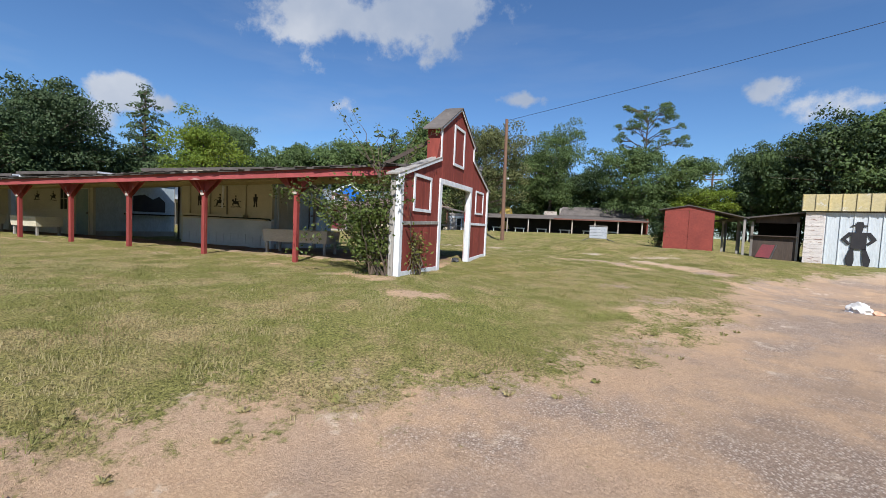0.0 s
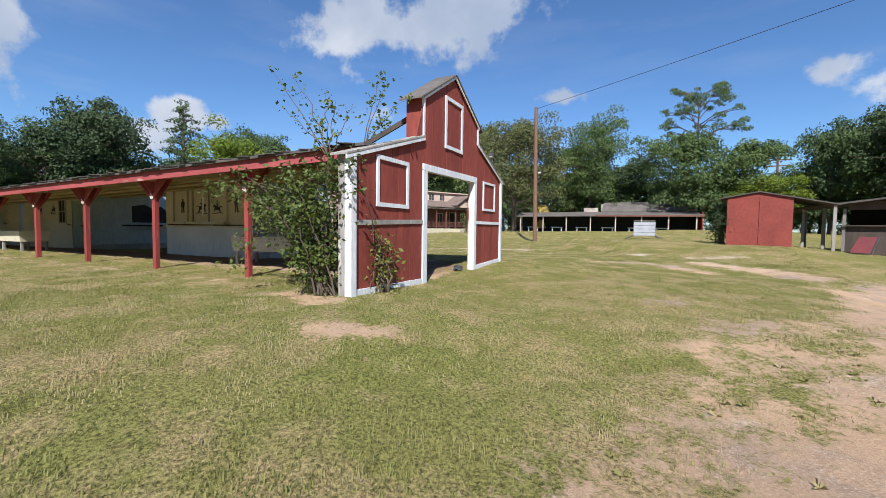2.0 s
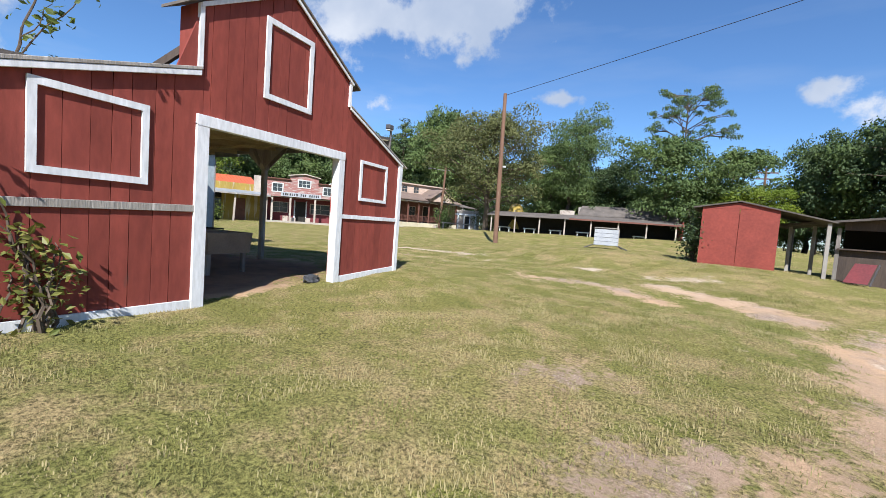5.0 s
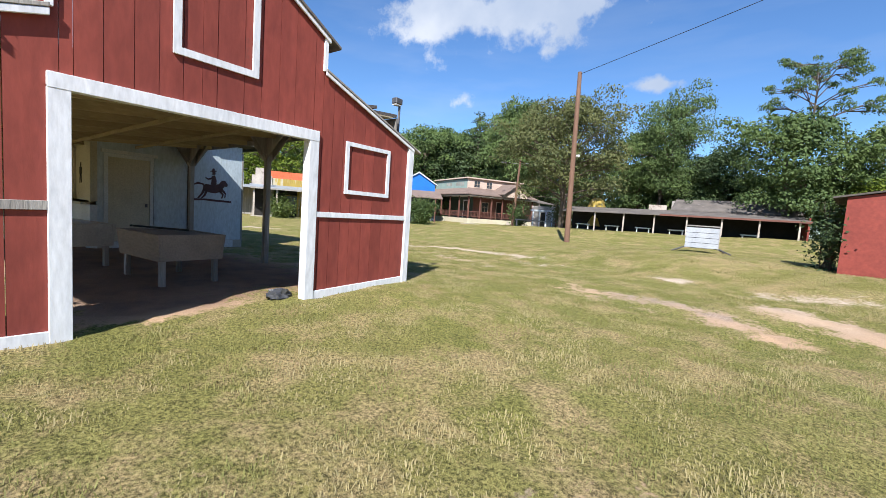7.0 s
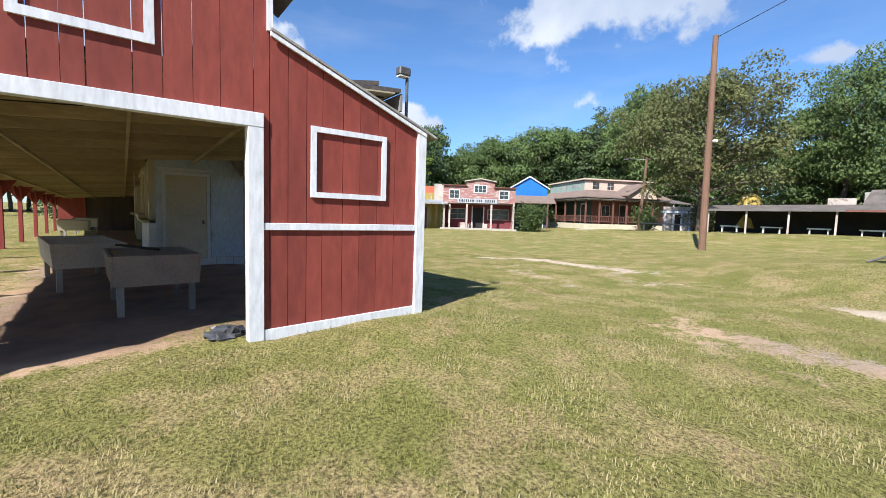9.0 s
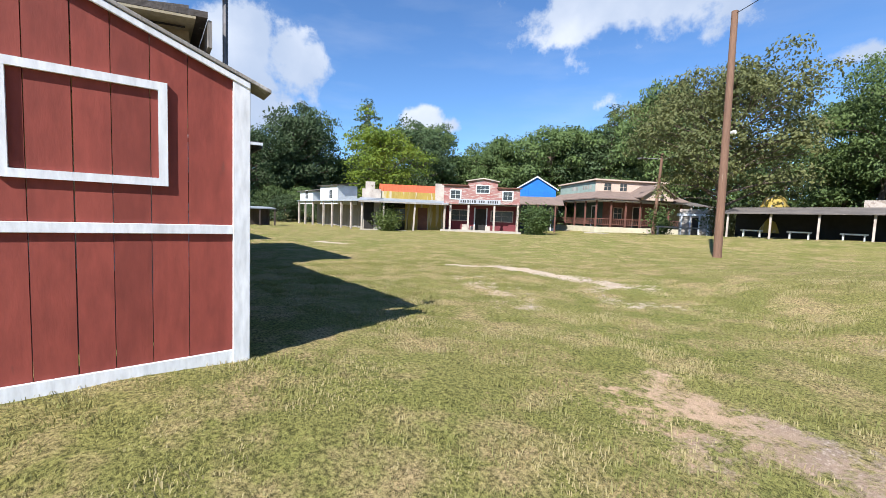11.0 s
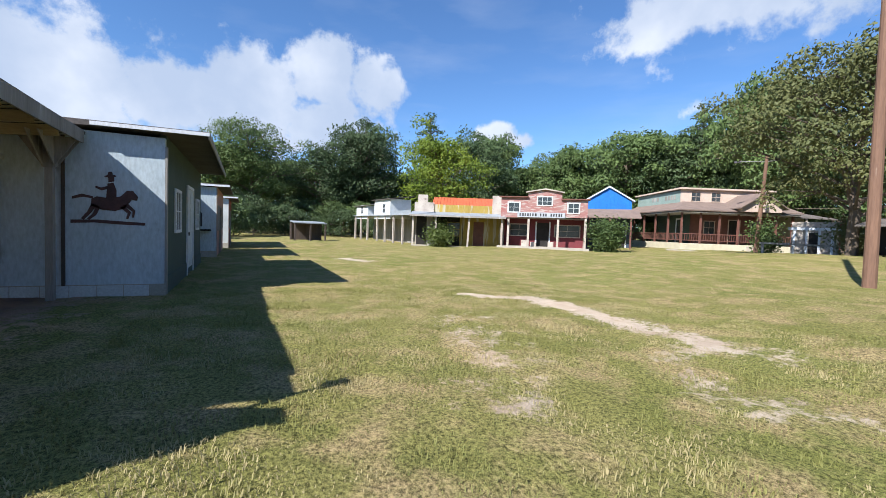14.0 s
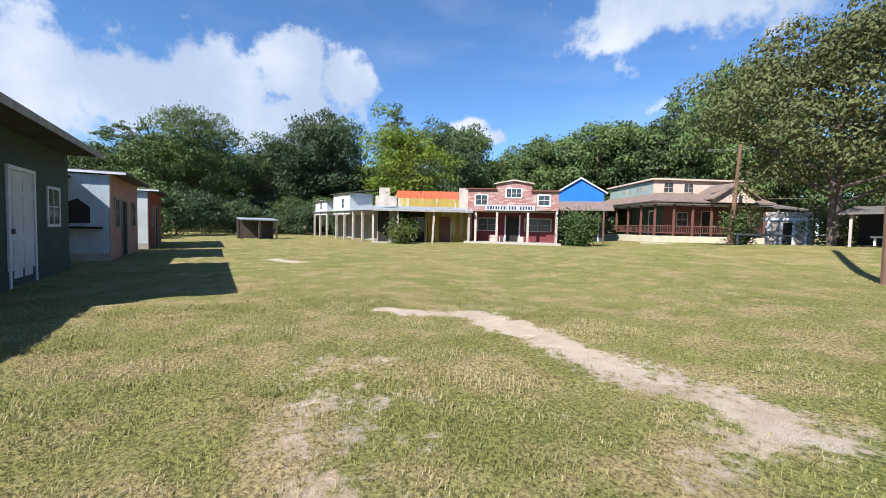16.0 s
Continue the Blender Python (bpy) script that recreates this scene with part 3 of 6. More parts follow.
for y, w in ((LL, 0.03), (LR, -0.03)):
    bm = B(); box(bm, -0.36, min(y, y + w), 2.5, -0.025, max(y, y + w), 3.32)
    part("loft_side", bm, M_RED, gate)
    bm = B(); box(bm, -0.02, y - 0.025, 2.6 if w > 0 else 2.9, 0.03, y + 0.025, 3.3)
    part("loft_corner_board", bm, M_WHITE, gate)
for y in (0.3, 2.3):
    bm = B(); beam(bm, (-0.05, y, 3.2), (-1.5, y - 0.3, 2.45), 0.05, 0.09)
    part("brace", bm, M_STALL, gate, "dark diagonal brace")
bm = B(); beam(bm, (-0.06, Y0, 1.9), (-0.06, LL, 2.4), 0.05, 0.1); beam(bm, (-0.06, DL - 0.1, 2.2), (-0.06, DR + 0.1, 2.2), 0.05, 0.1); beam(bm, (-0.06, LR, 2.7), (-0.06, Y1, 2.1), 0.05, 0.1)
part("back_frame", bm, M_RAFTER, gate)

# lamp on a pipe behind the gate corner
lamp = thing("yard_lamp", "small floodlight on a dark pipe behind the gate", "lamp", pose(-0.22, 4.33, 0))
bm = B(); rod(bm, (0, 0, gz(-0.22, 4.33)), (0, 0, 2.98), 0.02); part("pipe", bm, M_METAL, lamp)
bm = B(); box(bm, -0.06, -0.13, 2.90, 0.05, 0.03, 3.0); part("lamp_head", bm, M_METAL, lamp, "", 0.015)
bm = B(); box(bm, -0.05, -0.12, 2.885, 0.04, 0.0, 2.899); part("lens", bm, M_PLASTIC, lamp, "pale lens")

# ---- gallery and pavilion roof ----
GX0 = -26.0


def eave_z(x):
    return 2.19 + 0.022 * x


gallery = thing("gallery_roof", "low shed roof on red posts with exposed rafters and tar roofing", "roof")
for xa, xb, yb in ((-0.14, -6.866, 4.12), (-6.866, -11.2, 1.96), (-11.2, -16.39, 4.6), (-16.39, -22.0, 1.96), (-22.0, GX0, 2.3)):
    n = max(2, int(abs(xb - xa) / 2.2))
    zs = lambda x, y: eave_z(x) - 0.02 + (y + 1.5) * 0.088
    bm = B()
    prism(bm, [(xa, -1.42, zs(xa, -1.42) - 0.02), (xb, -1.42, zs(xb, -1.42) - 0.02), (xb, yb, zs(xb, yb) - 0.02), (xa, yb, zs(xa, yb) - 0.02)], (0, 0, 0.018))
    part("deck", bm, M_DECK, gallery, "bare board underside")
    bm = B()
    prism(bm, [(xa, -1.56, zs(xa, -1.56) + 0.002), (xb, -1.56, zs(xb, -1.56) + 0.002), (xb, yb + 0.08, zs(xb, yb + 0.08) + 0.002), (xa, yb + 0.08, zs(xa, yb + 0.08) + 0.002)], (0, 0, 0.045))
    part("roofing", bm, M_ROOFING, gallery, "torn dark tar roofing")
    x = xa - 0.3
    while x > xb + 0.2:
        bm = B(); beam(bm, (x, -1.44, zs(x, -1.44) - 0.10), (x, yb - 0.02, zs(x, yb) - 0.10), 0.05, 0.155)
        part("rafter", bm, M_RAFTER, gallery)
        x -= 0.81
    for y in (-0.6, 0.35, 1.6, 2.8):
        if y < yb - 0.2:
            bm = B(); beam(bm, (xa, y, zs(xa, y) - 0.19), (xb, y, zs(xb, y) - 0.19), 0.035, 0.05)
            part("purlin", bm, M_RAFTER, gallery)
for k in range(8):
    xa, xb = -0.32 + (GX0 + 0.32) * k / 8, -0.32 + (GX0 + 0.32) * (k + 1) / 8
    bm = B(); prism(bm, [(xa, -1.49, eave_z(xa) - 0.19), (xb + 0.004, -1.49, eave_z(xb) - 0.19), (xb + 0.004, -1.49, eave_z(xb) - 0.02), (xa, -1.49, eave_z(xa) - 0.02)], (0, 0.045, 0))
    part("fascia", bm, M_FASCIA, gallery, "faded red fascia board")
# torn roofing that curls over the eave
rt_edge = random.Random(17)
x = -0.35
while x > GX0 + .3:
    w, lift, over = rt_edge.uniform(.12, .42), rt_edge.uniform(.0, .035), rt_edge.uniform(.0, .06)
    z = eave_z(x) - .028
    bm = B(); prism(bm, [(x, -1.50, z + .05), (x - w, -1.50, z + .05), (x - w, -1.57 - over, z + .035 + lift), (x, -1.57 - over * .6, z + .03 + lift * .4)], (0, 0, 0.014))
    part("roofing_flap", bm, M_ROOFING, gallery)
    x -= w + rt_edge.choice((0, 0, .05, .2))
# deck board edges seen from below
for k in range(34):
    x = -0.30 - k * 0.19
    bm = B(); beam(bm, (x, -1.40, eave_z(x) - .048), (x, 4.06, eave_z(x) - .02 + 5.56 * .088 - .034), 0.012, 0.012)
    part("board_joint", bm, M_DARK, gallery)
# ragged north edge of the pavilion roof
bm = B(); prism(bm, [(-0.15, 4.2, 2.46), (-6.7, 4.2, 2.36), (-6.7, 4.2, 2.56), (-0.15, 4.2, 2.66)], (0, 0.03, 0))
part("fascia", bm, M_OLD_WOOD, gallery, "bare grey fascia with flaking white paint")
bm = B(); prism(bm, [(-0.5, 3.3, 2.68), (-2.6, 3.3, 2.62), (-2.6, 4.1, 2.74), (-0.5, 4.1, 2.82)], (0, 0, 0.05))
part("loose_roofing", bm, M_ROOFING, gallery, "loose curled roofing sheet")


def bracket(bm, x, y, z0, z1, half, ax, th=0.02):
    """Flaring board bracket of a post."""
    for s in (-1, 1):
        o = 0.058 * s
        if ax == "x":
            prism(bm, [(x - 0.05, y + o, z0), (x + 0.05, y + o, z0), (x + half, y + o, z1), (x - half, y + o, z1)], (0, th * s, 0))
        else:
            prism(bm, [(x + o, y - 0.05, z0), (x + o, y + 0.05, z0), (x + o, y + half, z1), (x + o, y - half, z1)], (th * s, 0, 0))


def gallery_post(x, y=-1.11, m=M_RED_POST, top=None, w=0.105, label="red painted square porch post with flared brackets"):
    zt = top or eave_z(x) - 0.06
    ob = thing("porch_post", label, "post", pose(x, y, 0), "porch posts")
    g = gz(x, y)
    bm = B(); box(bm, -w / 2, -w / 2, g - 0.05, w / 2, w / 2, zt); part("shaft", bm, m, ob, "", 0.006)
    bm = B(); bracket(bm, 0, 0, zt - 0.50, zt - 0.02, 0.36, "y"); bracket(bm, 0, 0, zt - 0.48, zt - 0.02, 0.62, "x"); part("bracket", bm, m, ob)
    bm = B(); prism(bm, [(-.052, -.082, zt - .49), (.052, -.082, zt - .49), (.10, -.082, zt - .36), (-.10, -.082, zt - .36)], (0, .003, 0)); part("bracket_tip", bm, M_PALEBOX, ob, "bleached flaking bracket tip")
    return ob


for x in (-3.24, -6.27, -9.27, -12.0, -14.8, -17.7, -20.5, -23.3):
    gallery_post(x)
for x, y, top in ((-3.23, 3.86, 2.48), (-6.55, 3.86, 2.42)):
    gallery_post(x, y, M_OLD_WOOD, top, 0.10, "bare weathered wooden post with board brackets")

# ---- storefront buildings behind the gallery ----


def wall_box(name, parent, x0, y0, x1, y1, z0, z1, m, label=""):
    bm = B(); box(bm, x0, y0, z0, x1, y1, z1)
    return part(name, bm, m, parent, label)


def window_on(parent, p, along, out, w, h, frame=M_WHITE, fw=0.06, glass=M_GLASS, bars=1):
    """A framed pane in a wall plane: p lower corner, along and out unit vectors."""
    p, along, out, up = Vector(p), Vector(along), Vector(out), Vector((0, 0, 1))

    def slab(u0, u1, v0, v1, d0, d1):
        b = B()
        prism(b, [p + along * u + up * v + out * d0 for u, v in ((u0, v0), (u1, v0), (u1, v1), (u0, v1))], out * (d1 - d0))
        return b
    pane = part("window", slab(0.01, w - 0.01, 0.01, h - 0.01, 0.004, 0.012), glass, parent, "dark dusty window")
    for u0, u1, v0, v1 in ((-fw, w + fw, -fw, 0), (-fw, w + fw, h, h + fw), (-fw, 0, 0, h), (w, w + fw, 0, h)):
        part("frame", slab(u0, u1, v0, v1, 0.003, 0.035), frame, pane)
    for k in range(bars):
        part("bar", slab(w * (k + 1) / (bars + 1) - 0.012, w * (k + 1) / (bars + 1) + 0.012, 0, h, 0.010, 0.026), frame, pane)
    part("bar", slab(0, w, h / 2 - 0.012, h / 2 + 0.012, 0.011, 0.025), frame, pane)
    return pane


def door_on(parent, p, along, out, w, h, m=M_WHITE, fm=M_WHITE, fw=0.07, panels=True):
    p, along, out, up = Vector(p), Vector(along), Vector(out), Vector((0, 0, 1))

    def slab(u0, u1, v0, v1, d0, d1):
        b = B()
        prism(b, [p + along * u + up * v + out * d0 for u, v in ((u0, v0), (u1, v0), (u1, v1), (u0, v1))], out * (d1 - d0))
        return b
    d = part("door", slab(0.004, w - 0.004, 0, h - 0.004, 0.003, 0.014), m, parent, "closed panelled door")
    for u0, u1, v0, v1 in ((-fw, 0, 0, h + fw), (w, w + fw, 0, h + fw), (0, w, h, h + fw)):
        part("frame", slab(u0, u1, v0, v1, 0.003, 0.04), fm, d)
    if panels:
        for u in (0.12, 0.54):
            for v0, v1 in ((0.08, 0.40), (0.45, 0.78), (0.83, 0.95)):
                part("panel", slab(w * u, w * (u + 0.34), h * v0, h * v1, 0.014, 0.021), m, d)
    part("handle", slab(w * 0.88, w * 0.93, h * 0.46, h * 0.5, 0.014, 0.06), M_METAL, d, "dark knob")
    return d


def poly_decal(name, parent, pts_list, p, along, out, m, label="", d=0.004):
    """Flat painted figure: outlines in wall metres."""
    p, along, out = Vector(p), Vector(along), Vector(out)
    b = B()
    for pts in pts_list:
        prism(b, [p + along * u + Vector((0, 0, v)) + out * d for u, v in pts], out * 0.004)
    return part(name, b, m, parent, label)


HORSE = [[(.26, .32), (.40, .265), (.58, .25), (.71, .30), (.81, .45), (.88, .44), (.90, .50), (.83, .60), (.74, .60), (.66, .50), (.50, .46), (.34, .48), (.27, .44)],
         [(.29, .44), (.16, .46), (.02, .42), (.02, .46), (.14, .51), (.29, .48)],
         [(.27, .36), (.34, .33), (.26, .20), (.17, .09), (.13, .11), (.21, .22)], [(.33, .33), (.39, .31), (.33, .17), (.24, .09), (.21, .11), (.28, .19)],
         [(.64, .32), (.71, .34), (.80, .24), (.76, .12), (.73, .13), (.75, .22)], [(.69, .35), (.76, .38), (.86, .27), (.84, .15), (.81, .15), (.82, .25)],
         [(.46, .45), (.60, .46), (.60, .60), (.56, .72), (.48, .70), (.47, .58)], [(.48, .66), (.52, .62), (.40, .58), (.32, .62), (.32, .65), (.40, .63)],
         [(.49, .72), (.57, .74), (.57, .82), (.49, .81)], [(.44, .80), (.60, .82), (.59, .84), (.55, .85), (.54, .90), (.49, .89), (.48, .84), (.44, .82)],
         [(0, .03), (.3, .05), (.6, .03), (1, .02), (1, .07), (.62, .085), (.35, .10), (0, .085)]]


def scaled(pts_list, s, flip=False):
    return [[((1 - u if flip else u) * s, v * s) for u, v in pts] for pts in pts_list]


# building with the rider mural
AX, AY0, AY1, AW = -6.87, 2.0, 5.29, -13.4
ga = -0.16
house_a = thing("storefront", "long wooden storefront with pale end wall and dark green side", "building")
wall_box("wall", house_a, AX - 0.12, AY0 + 0.1, AX, AY1, 0.08, 2.60, M_BLUEWALL, "pale blue-white end wall with streaks")
wall_box("foundation", house_a, AX - 0.16, AY0 + 0.1, AX + 0.015, AY1 + 0.02, ga - 0.15, 0.08, M_CONCRETE, "whitewashed block base")
for k in range(9):
    y = AY0 + 0.2 + k * 0.36
    if y + 0.34 < AY1 + 0.03:
        wall_box("block", house_a, AX + 0.015, y, AX + 0.032, y + 0.345, ga - 0.1, 0.065, M_WHITE_WALL)
wall_box("wall", house_a, AW, AY1 - 0.1, AX - 0.12, AY1, 0.18, 2.66, M_GREEN, "dark green north wall")
wall_box("skirt", house_a, AW, AY1 - 0.1, AX - 0.16, AY1 + 0.02, ga - 0.15, 0.18, M_GREEN, "blue-green skirting boards")
wall_box("wall", house_a, AW, AY0 + 1.5, AW + 0.12, AY1 - 0.1, ga - 0.1, 2.66, M_WHITE_WALL)
wall_box("wall", house_a, -11.1, AY0, AX, AY0 + 0.1, 0.95, 2.62, M_CREAM, "cream mural wall")
wall_box("wall", house_a, -11.1, AY0 - 0.03, AX, AY0 + 0.1, -0.15, 0.86, M_WHITE_WALL, "pale lower board wall")
wall_box("counter", house_a, -11.1, AY0 - 0.16, -7.0, AY0, 0.86, 0.91, M_CREAM, "narrow ledge")
wall_box("wall", house_a, -11.2, AY0, -11.1, AY0 + 1.6, -0.15, 2.5, M_CREAM)
wall_box("wall", house_a, AW, AY0 + 1.5, -11.1, AY0 + 1.6, -0.15, 2.6, M_WHITE_WALL)
for k in range(12):
    wall_box("plank", house_a, -11.05 + k * 0.34, AY0 - 0.042, -11.05 + k * 0.34 + 0.33, AY0 - 0.031, 0.02, 0.36, M_WHITE_WALL)
bm = B(); prism(bm, [(AX + 0.16, 2.05, 2.60), (AX + 0.16, 5.95, 2.70), (AX + 0.16, 5.95, 2.76), (AX + 0.16, 2.05, 2.72)], (AW - AX - 0.3, 0, 0))
part("roof", bm, M_ROOFING, house_a, "flat dark roof")
bm = B(); prism(bm, [(AX + 0.163, 4.3, 2.665), (AX + 0.163, 5.97, 2.685), (AX + 0.163, 5.97, 2.745), (AX + 0.163, 4.3, 2.725)], (0.022, 0, 0))
part("fascia", bm, M_WHITE, house_a, "white roof edge")
wall_box("fascia", house_a, AW - 0.1, 5.952, AX + 0.16, 5.975, 2.63, 2.76, M_OLD_WOOD)
wall_box("corner_board", house_a, AX - 0.09, AY1 + 0.002, AX + 0.012, AY1 + 0.035, -0.12, 2.45, M_OLD_WOOD, "bare dark corner board")
X_, Y_ = (1, 0, 0), (0, 1, 0)
window_on(house_a, (-8.72, AY1, 1.0), X_, Y_, 0.72, 0.76)
window_on(house_a, (-12.6, AY1, 1.0), X_, Y_, 0.72, 0.76)
door_on(house_a, (-11.05, AY1, ga + 0.03), X_, Y_, 1.15, 2.1, M_WHITE_WALL)
door_on(house_a, (AX, 2.28, -0.06), Y_, X_, 0.80, 2.0, M_CREAM, M_WHITE_WALL)
wall_box("door_cornice", house_a, AX + .002, 2.16, AX + .07, 3.22, 2.02, 2.09, M_WHITE_WALL)
wall_box("batten", house_a, AX + .003, 3.90, AX + .035, 3.945, 0.07, 2.5, M_STALL, "dark weathered batten")
# no timber: a near-black strip paints the dark gap at the door's right edge
wall_box("batten", house_a, AX + .003, 3.135, AX + .03, 3.16, 0.0, 2.0, M_DARK)
wall_box("corner_board", house_a, AX - .07, AY0 - .03, AX + .025, AY0 - .001, 0.92, 2.45, M_CREAM)
for x0, x1 in ((-9.75, -8.05), (-10.75, -10.0)):
    for za, zb, ya in ((.95, 1.03, .20), (2.05, 2.13, .10)):
        wall_box("window_sill" if za < 1 else "window_head", house_a, x0 - .1, AY0 - ya, x1 + .1, AY0 - .003, za, zb, M_CREAM)
    for xx in (x0, x1):
        wall_box("window_jamb", house_a, xx - .045, AY0 - .06, xx + .045, AY0 - .003, 1.03, 2.05, M_CREAM)
poly_decal("mural", house_a, scaled(HORSE, 1.0), (AX, 4.01, 1.06), Y_, X_, M_MURAL, "painted silhouette of a galloping horse and rider")
for k, (x, s, fl) in enumerate(((-9.55, .55, False), (-8.75, .5, True))):
    poly_decal("mural", house_a, scaled(HORSE, s, fl), (x, AY0, 1.28), X_, (0, -1, 0), M_BLACK, "small black painted rider figure")
FIG = [[(.05, 0), (.11, 0), (.13, .2), (.07, .22)], [(.17, 0), (.23, .02), (.19, .22), (.14, .2)], [(.05, .2), (.22, .2), (.24, .36), (.04, .36)], [(.1, .36), (.18, .36), (.18, .46), (.1, .46)]]
for x in (-10.4, -7.75):
    poly_decal("mural", house_a, FIG, (x, AY0, 1.32), X_, (0, -1, 0), M_BLACK, "small black painted figure")
for x in (-9.72, -8.92, -8.08):
    wall_box("shutter_batten", house_a, x - 0.03, AY0 - 0.02, x + 0.03, AY0 - 0.002, 0.95, 2.05, M_OLD_WOOD)
bm = B(); prism(bm, [(-8.93, AY0 - 0.24, 1.25), (-8.86, AY0 - 0.24, 1.25), (-8.80, AY0 - 0.24, 2.0), (-8.90, AY0 - 0.24, 2.05)], (0, 0.012, 0))
part("loose_strip", bm, M_WHITE, house_a, "torn white hanging strip")


def cabin(x0, x1, y0, y1, h, front, end, label):
    ob = thing("storefront", label, "building")
    z = -0.22
    wall_box("wall", ob, x1 - 0.12, y0 + 0.1, x1, y1, 0.08, h, end, "pale end wall")
    wall_box("foundation", ob, x1 - 0.13, y0 + 0.1, x1 + 0.012, y1 + 0.01, z - 0.1, 0.08, M_CONCRETE)
    wall_box("wall", ob, x0, y1 - 0.1, x1 - 0.12, y1, z, h + 0.05, front, "north wall")
    wall_box("wall", ob, x0, y0, x1, y0 + 0.1, z, h - 0.2, M_CREAM, "south wall with ledge")
    wall_box("wall", ob, x0, y0 + 0.1, x0 + 0.1, y1 - 0.1, z, h, M_WHITE_WALL)
    wall_box("counter", ob, x0 + 0.4, y0 - 0.16, x1 - 1.2, y0, 0.84, 0.9, M_CREAM)
    bm = B(); prism(bm, [(x1 + 0.12, y0 + 0.06, h), (x1 + 0.12, y1 + 0.45, h + 0.06), (x1 + 0.12, y1 + 0.45, h + 0.13), (x1 + 0.12, y0 + 0.06, h + 0.12)], (x0 - x1 - 0.25, 0, 0))
    part("roof", bm, M_ROOFING, ob, "flat dark roof")
    wall_box("fascia", ob, x1 + 0.124, y0 + 0.1, x1 + 0.146, y1 + 0.46, h + 0.03, h + 0.1, M_WHITE)
    wall_box("corner_board", ob, x1 - 0.1, y1 + 0.002, x1 + 0.01, y1 + 0.03, z, h, M_OLD_WOOD)
    return ob


cab = cabin(-22.0, -16.4, 1.98, 5.56, 2.5, M_PINKTAN, M_BLUEWALL, "small storefront with pink-tan side and white end wall")
door_on(cab, (-19.3, 5.56, -0.2), X_, Y_, 0.9, 2.0, M_DARK, M_OLD_WOOD)
window_on(cab, (-18.0, 5.56, 0.9), X_, Y_, 0.7, 0.9, M_OLD_WOOD)
window_on(cab, (-21.2, 5.56, 0.9), X_, Y_, 0.7, 0.9, M_OLD_WOOD)
wall_box("shelf", cab, -16.39, 3.2, -16.1, 5.4, 0.84, 0.9, M_DARK)
poly_decal("mural", cab, [[(0, 0), (1.5, 0), (1.5, .5), (1.2, .75), (.9, .6), (.5, .8), (0, .7)]], (-16.4, 3.6, 1.0), Y_, X_, M_BLACK, "dark painted scene")
door_on(cab, (-17.5, 1.98, -0.1), X_, (0, -1, 0), 0.85, 1.95, M_TEAL, M_CREAM)
for x in (-19.4, -20.6):
    poly_decal("mural", cab, scaled(HORSE, .5), (x, 1.98, 1.3), X_, (0, -1, 0), M_BLACK, "small black painted figure")
window_on(cab, (-18.6, 1.98, 0.95), X_, (0, -1, 0), 0.5, 0.95, M_CREAM, glass=M_DARK)
cab2 = cabin(-29.0, -23.4, 2.3, 5.75, 2.45, M_RED, M_WHITE_WALL, "small red-sided storefront with pale end wall")
window_on(cab2, (-25.4, 5.75, 0.9), X_, Y_, 0.7, 0.9, M_OLD_WOOD)
door_on(cab2, (-27.2, 5.75, -0.2), X_, Y_, 0.9, 2.0, M_DARK, M_OLD_WOOD)

end_stall = thing("end_stall", "dark board stall with red front closing the gallery", "stall")
wall_box("wall", end_stall, -25.6, -0.1, -25.5, 2.2, gz(-25.5, 1) - .1, 1.75, M_STALL, "dark board wall")
wall_box("panel", end_stall, -25.6, -1.2, -25.5, -0.1, gz(-25.5, -.6) - .1, 1.7, M_RED, "red board panel")
wall_box("post", end_stall, -25.48, -0.16, -25.38, -0.06, gz(-25.5, 0) - .1, 1.6, M_RED_POST)

# ---- planter boxes on legs, in the pavilion and along the gallery ----


def planter(x, y, rz, length, width, label="brown-grey wooden trough box standing on four legs", top=0.72, low=0.36, m=M_TABLE):
    g = gz(x, y) - 0.02
    ob = thing("trough_table", label, "table", pose(x, y, g, 0, 0, rz), "trough tables")
    a, b = length / 2, width / 2
    for s in (-1, 1):
        bm = B(); prism(bm, [(-a, s * b, low), (a, s * b, low), (a + 0.03, s * (b + 0.03), top), (-a - 0.03, s * (b + 0.03), top)], (0, -s * 0.03, 0)); part("side", bm, m, ob)
        bm = B(); prism(bm, [(s * a, -b + 0.03, low), (s * a, b - 0.03, low), (s * (a + 0.03), b - 0.005, top), (s * (a + 0.03), -b + 0.005, top)], (-s * 0.03, 0, 0)); part("end_board", bm, m, ob)
        for q in (-1, 1):
            bm = B(); box(bm, s * (a - 0.08) - 0.035, q * (b - 0.07) - 0.035, 0, s * (a - 0.08) + 0.035, q * (b - 0.07) + 0.035, low + 0.1); part("leg", bm, M_OLD_WOOD, ob, "", 0.005)
    bm = B(); box(bm, -a + 0.03, -b + 0.03, low + 0.02, a - 0.03, b - 0.03, top - 0.02); part("lid", bm, m, ob, "sunken board top")
    return ob


planter(-2.3, 1.80, 4, 1.2, 0.86)
# paler than the first trough: sunlight on it is part of its colour
planter(-4.75, 0.95, 10, 2.0, 0.82, "pale grey wooden trough box standing on four legs", m=M_PALEBOX)
planter(-16.4, 0.1, 0, 1.6, 0.8, "pale wooden trough table under the gallery", m=M_CREAM)
planter(-20.5, 0.2, 0, 1.6, 0.8, "pale wooden trough table under the gallery", m=M_CREAM)
stick = thing("loose_batten", "thin dark batten lying across a trough box", "timber")
bm = B(); beam(bm, (-1.9, 1.85, 0.70), (-2.8, 1.45, 0.70), 0.05, 0.025); part("strip", bm, M_DARK, stick)
tarp = thing("crumpled_tarp", "crumpled dark plastic bundle on the ground by the opening", "tarp")
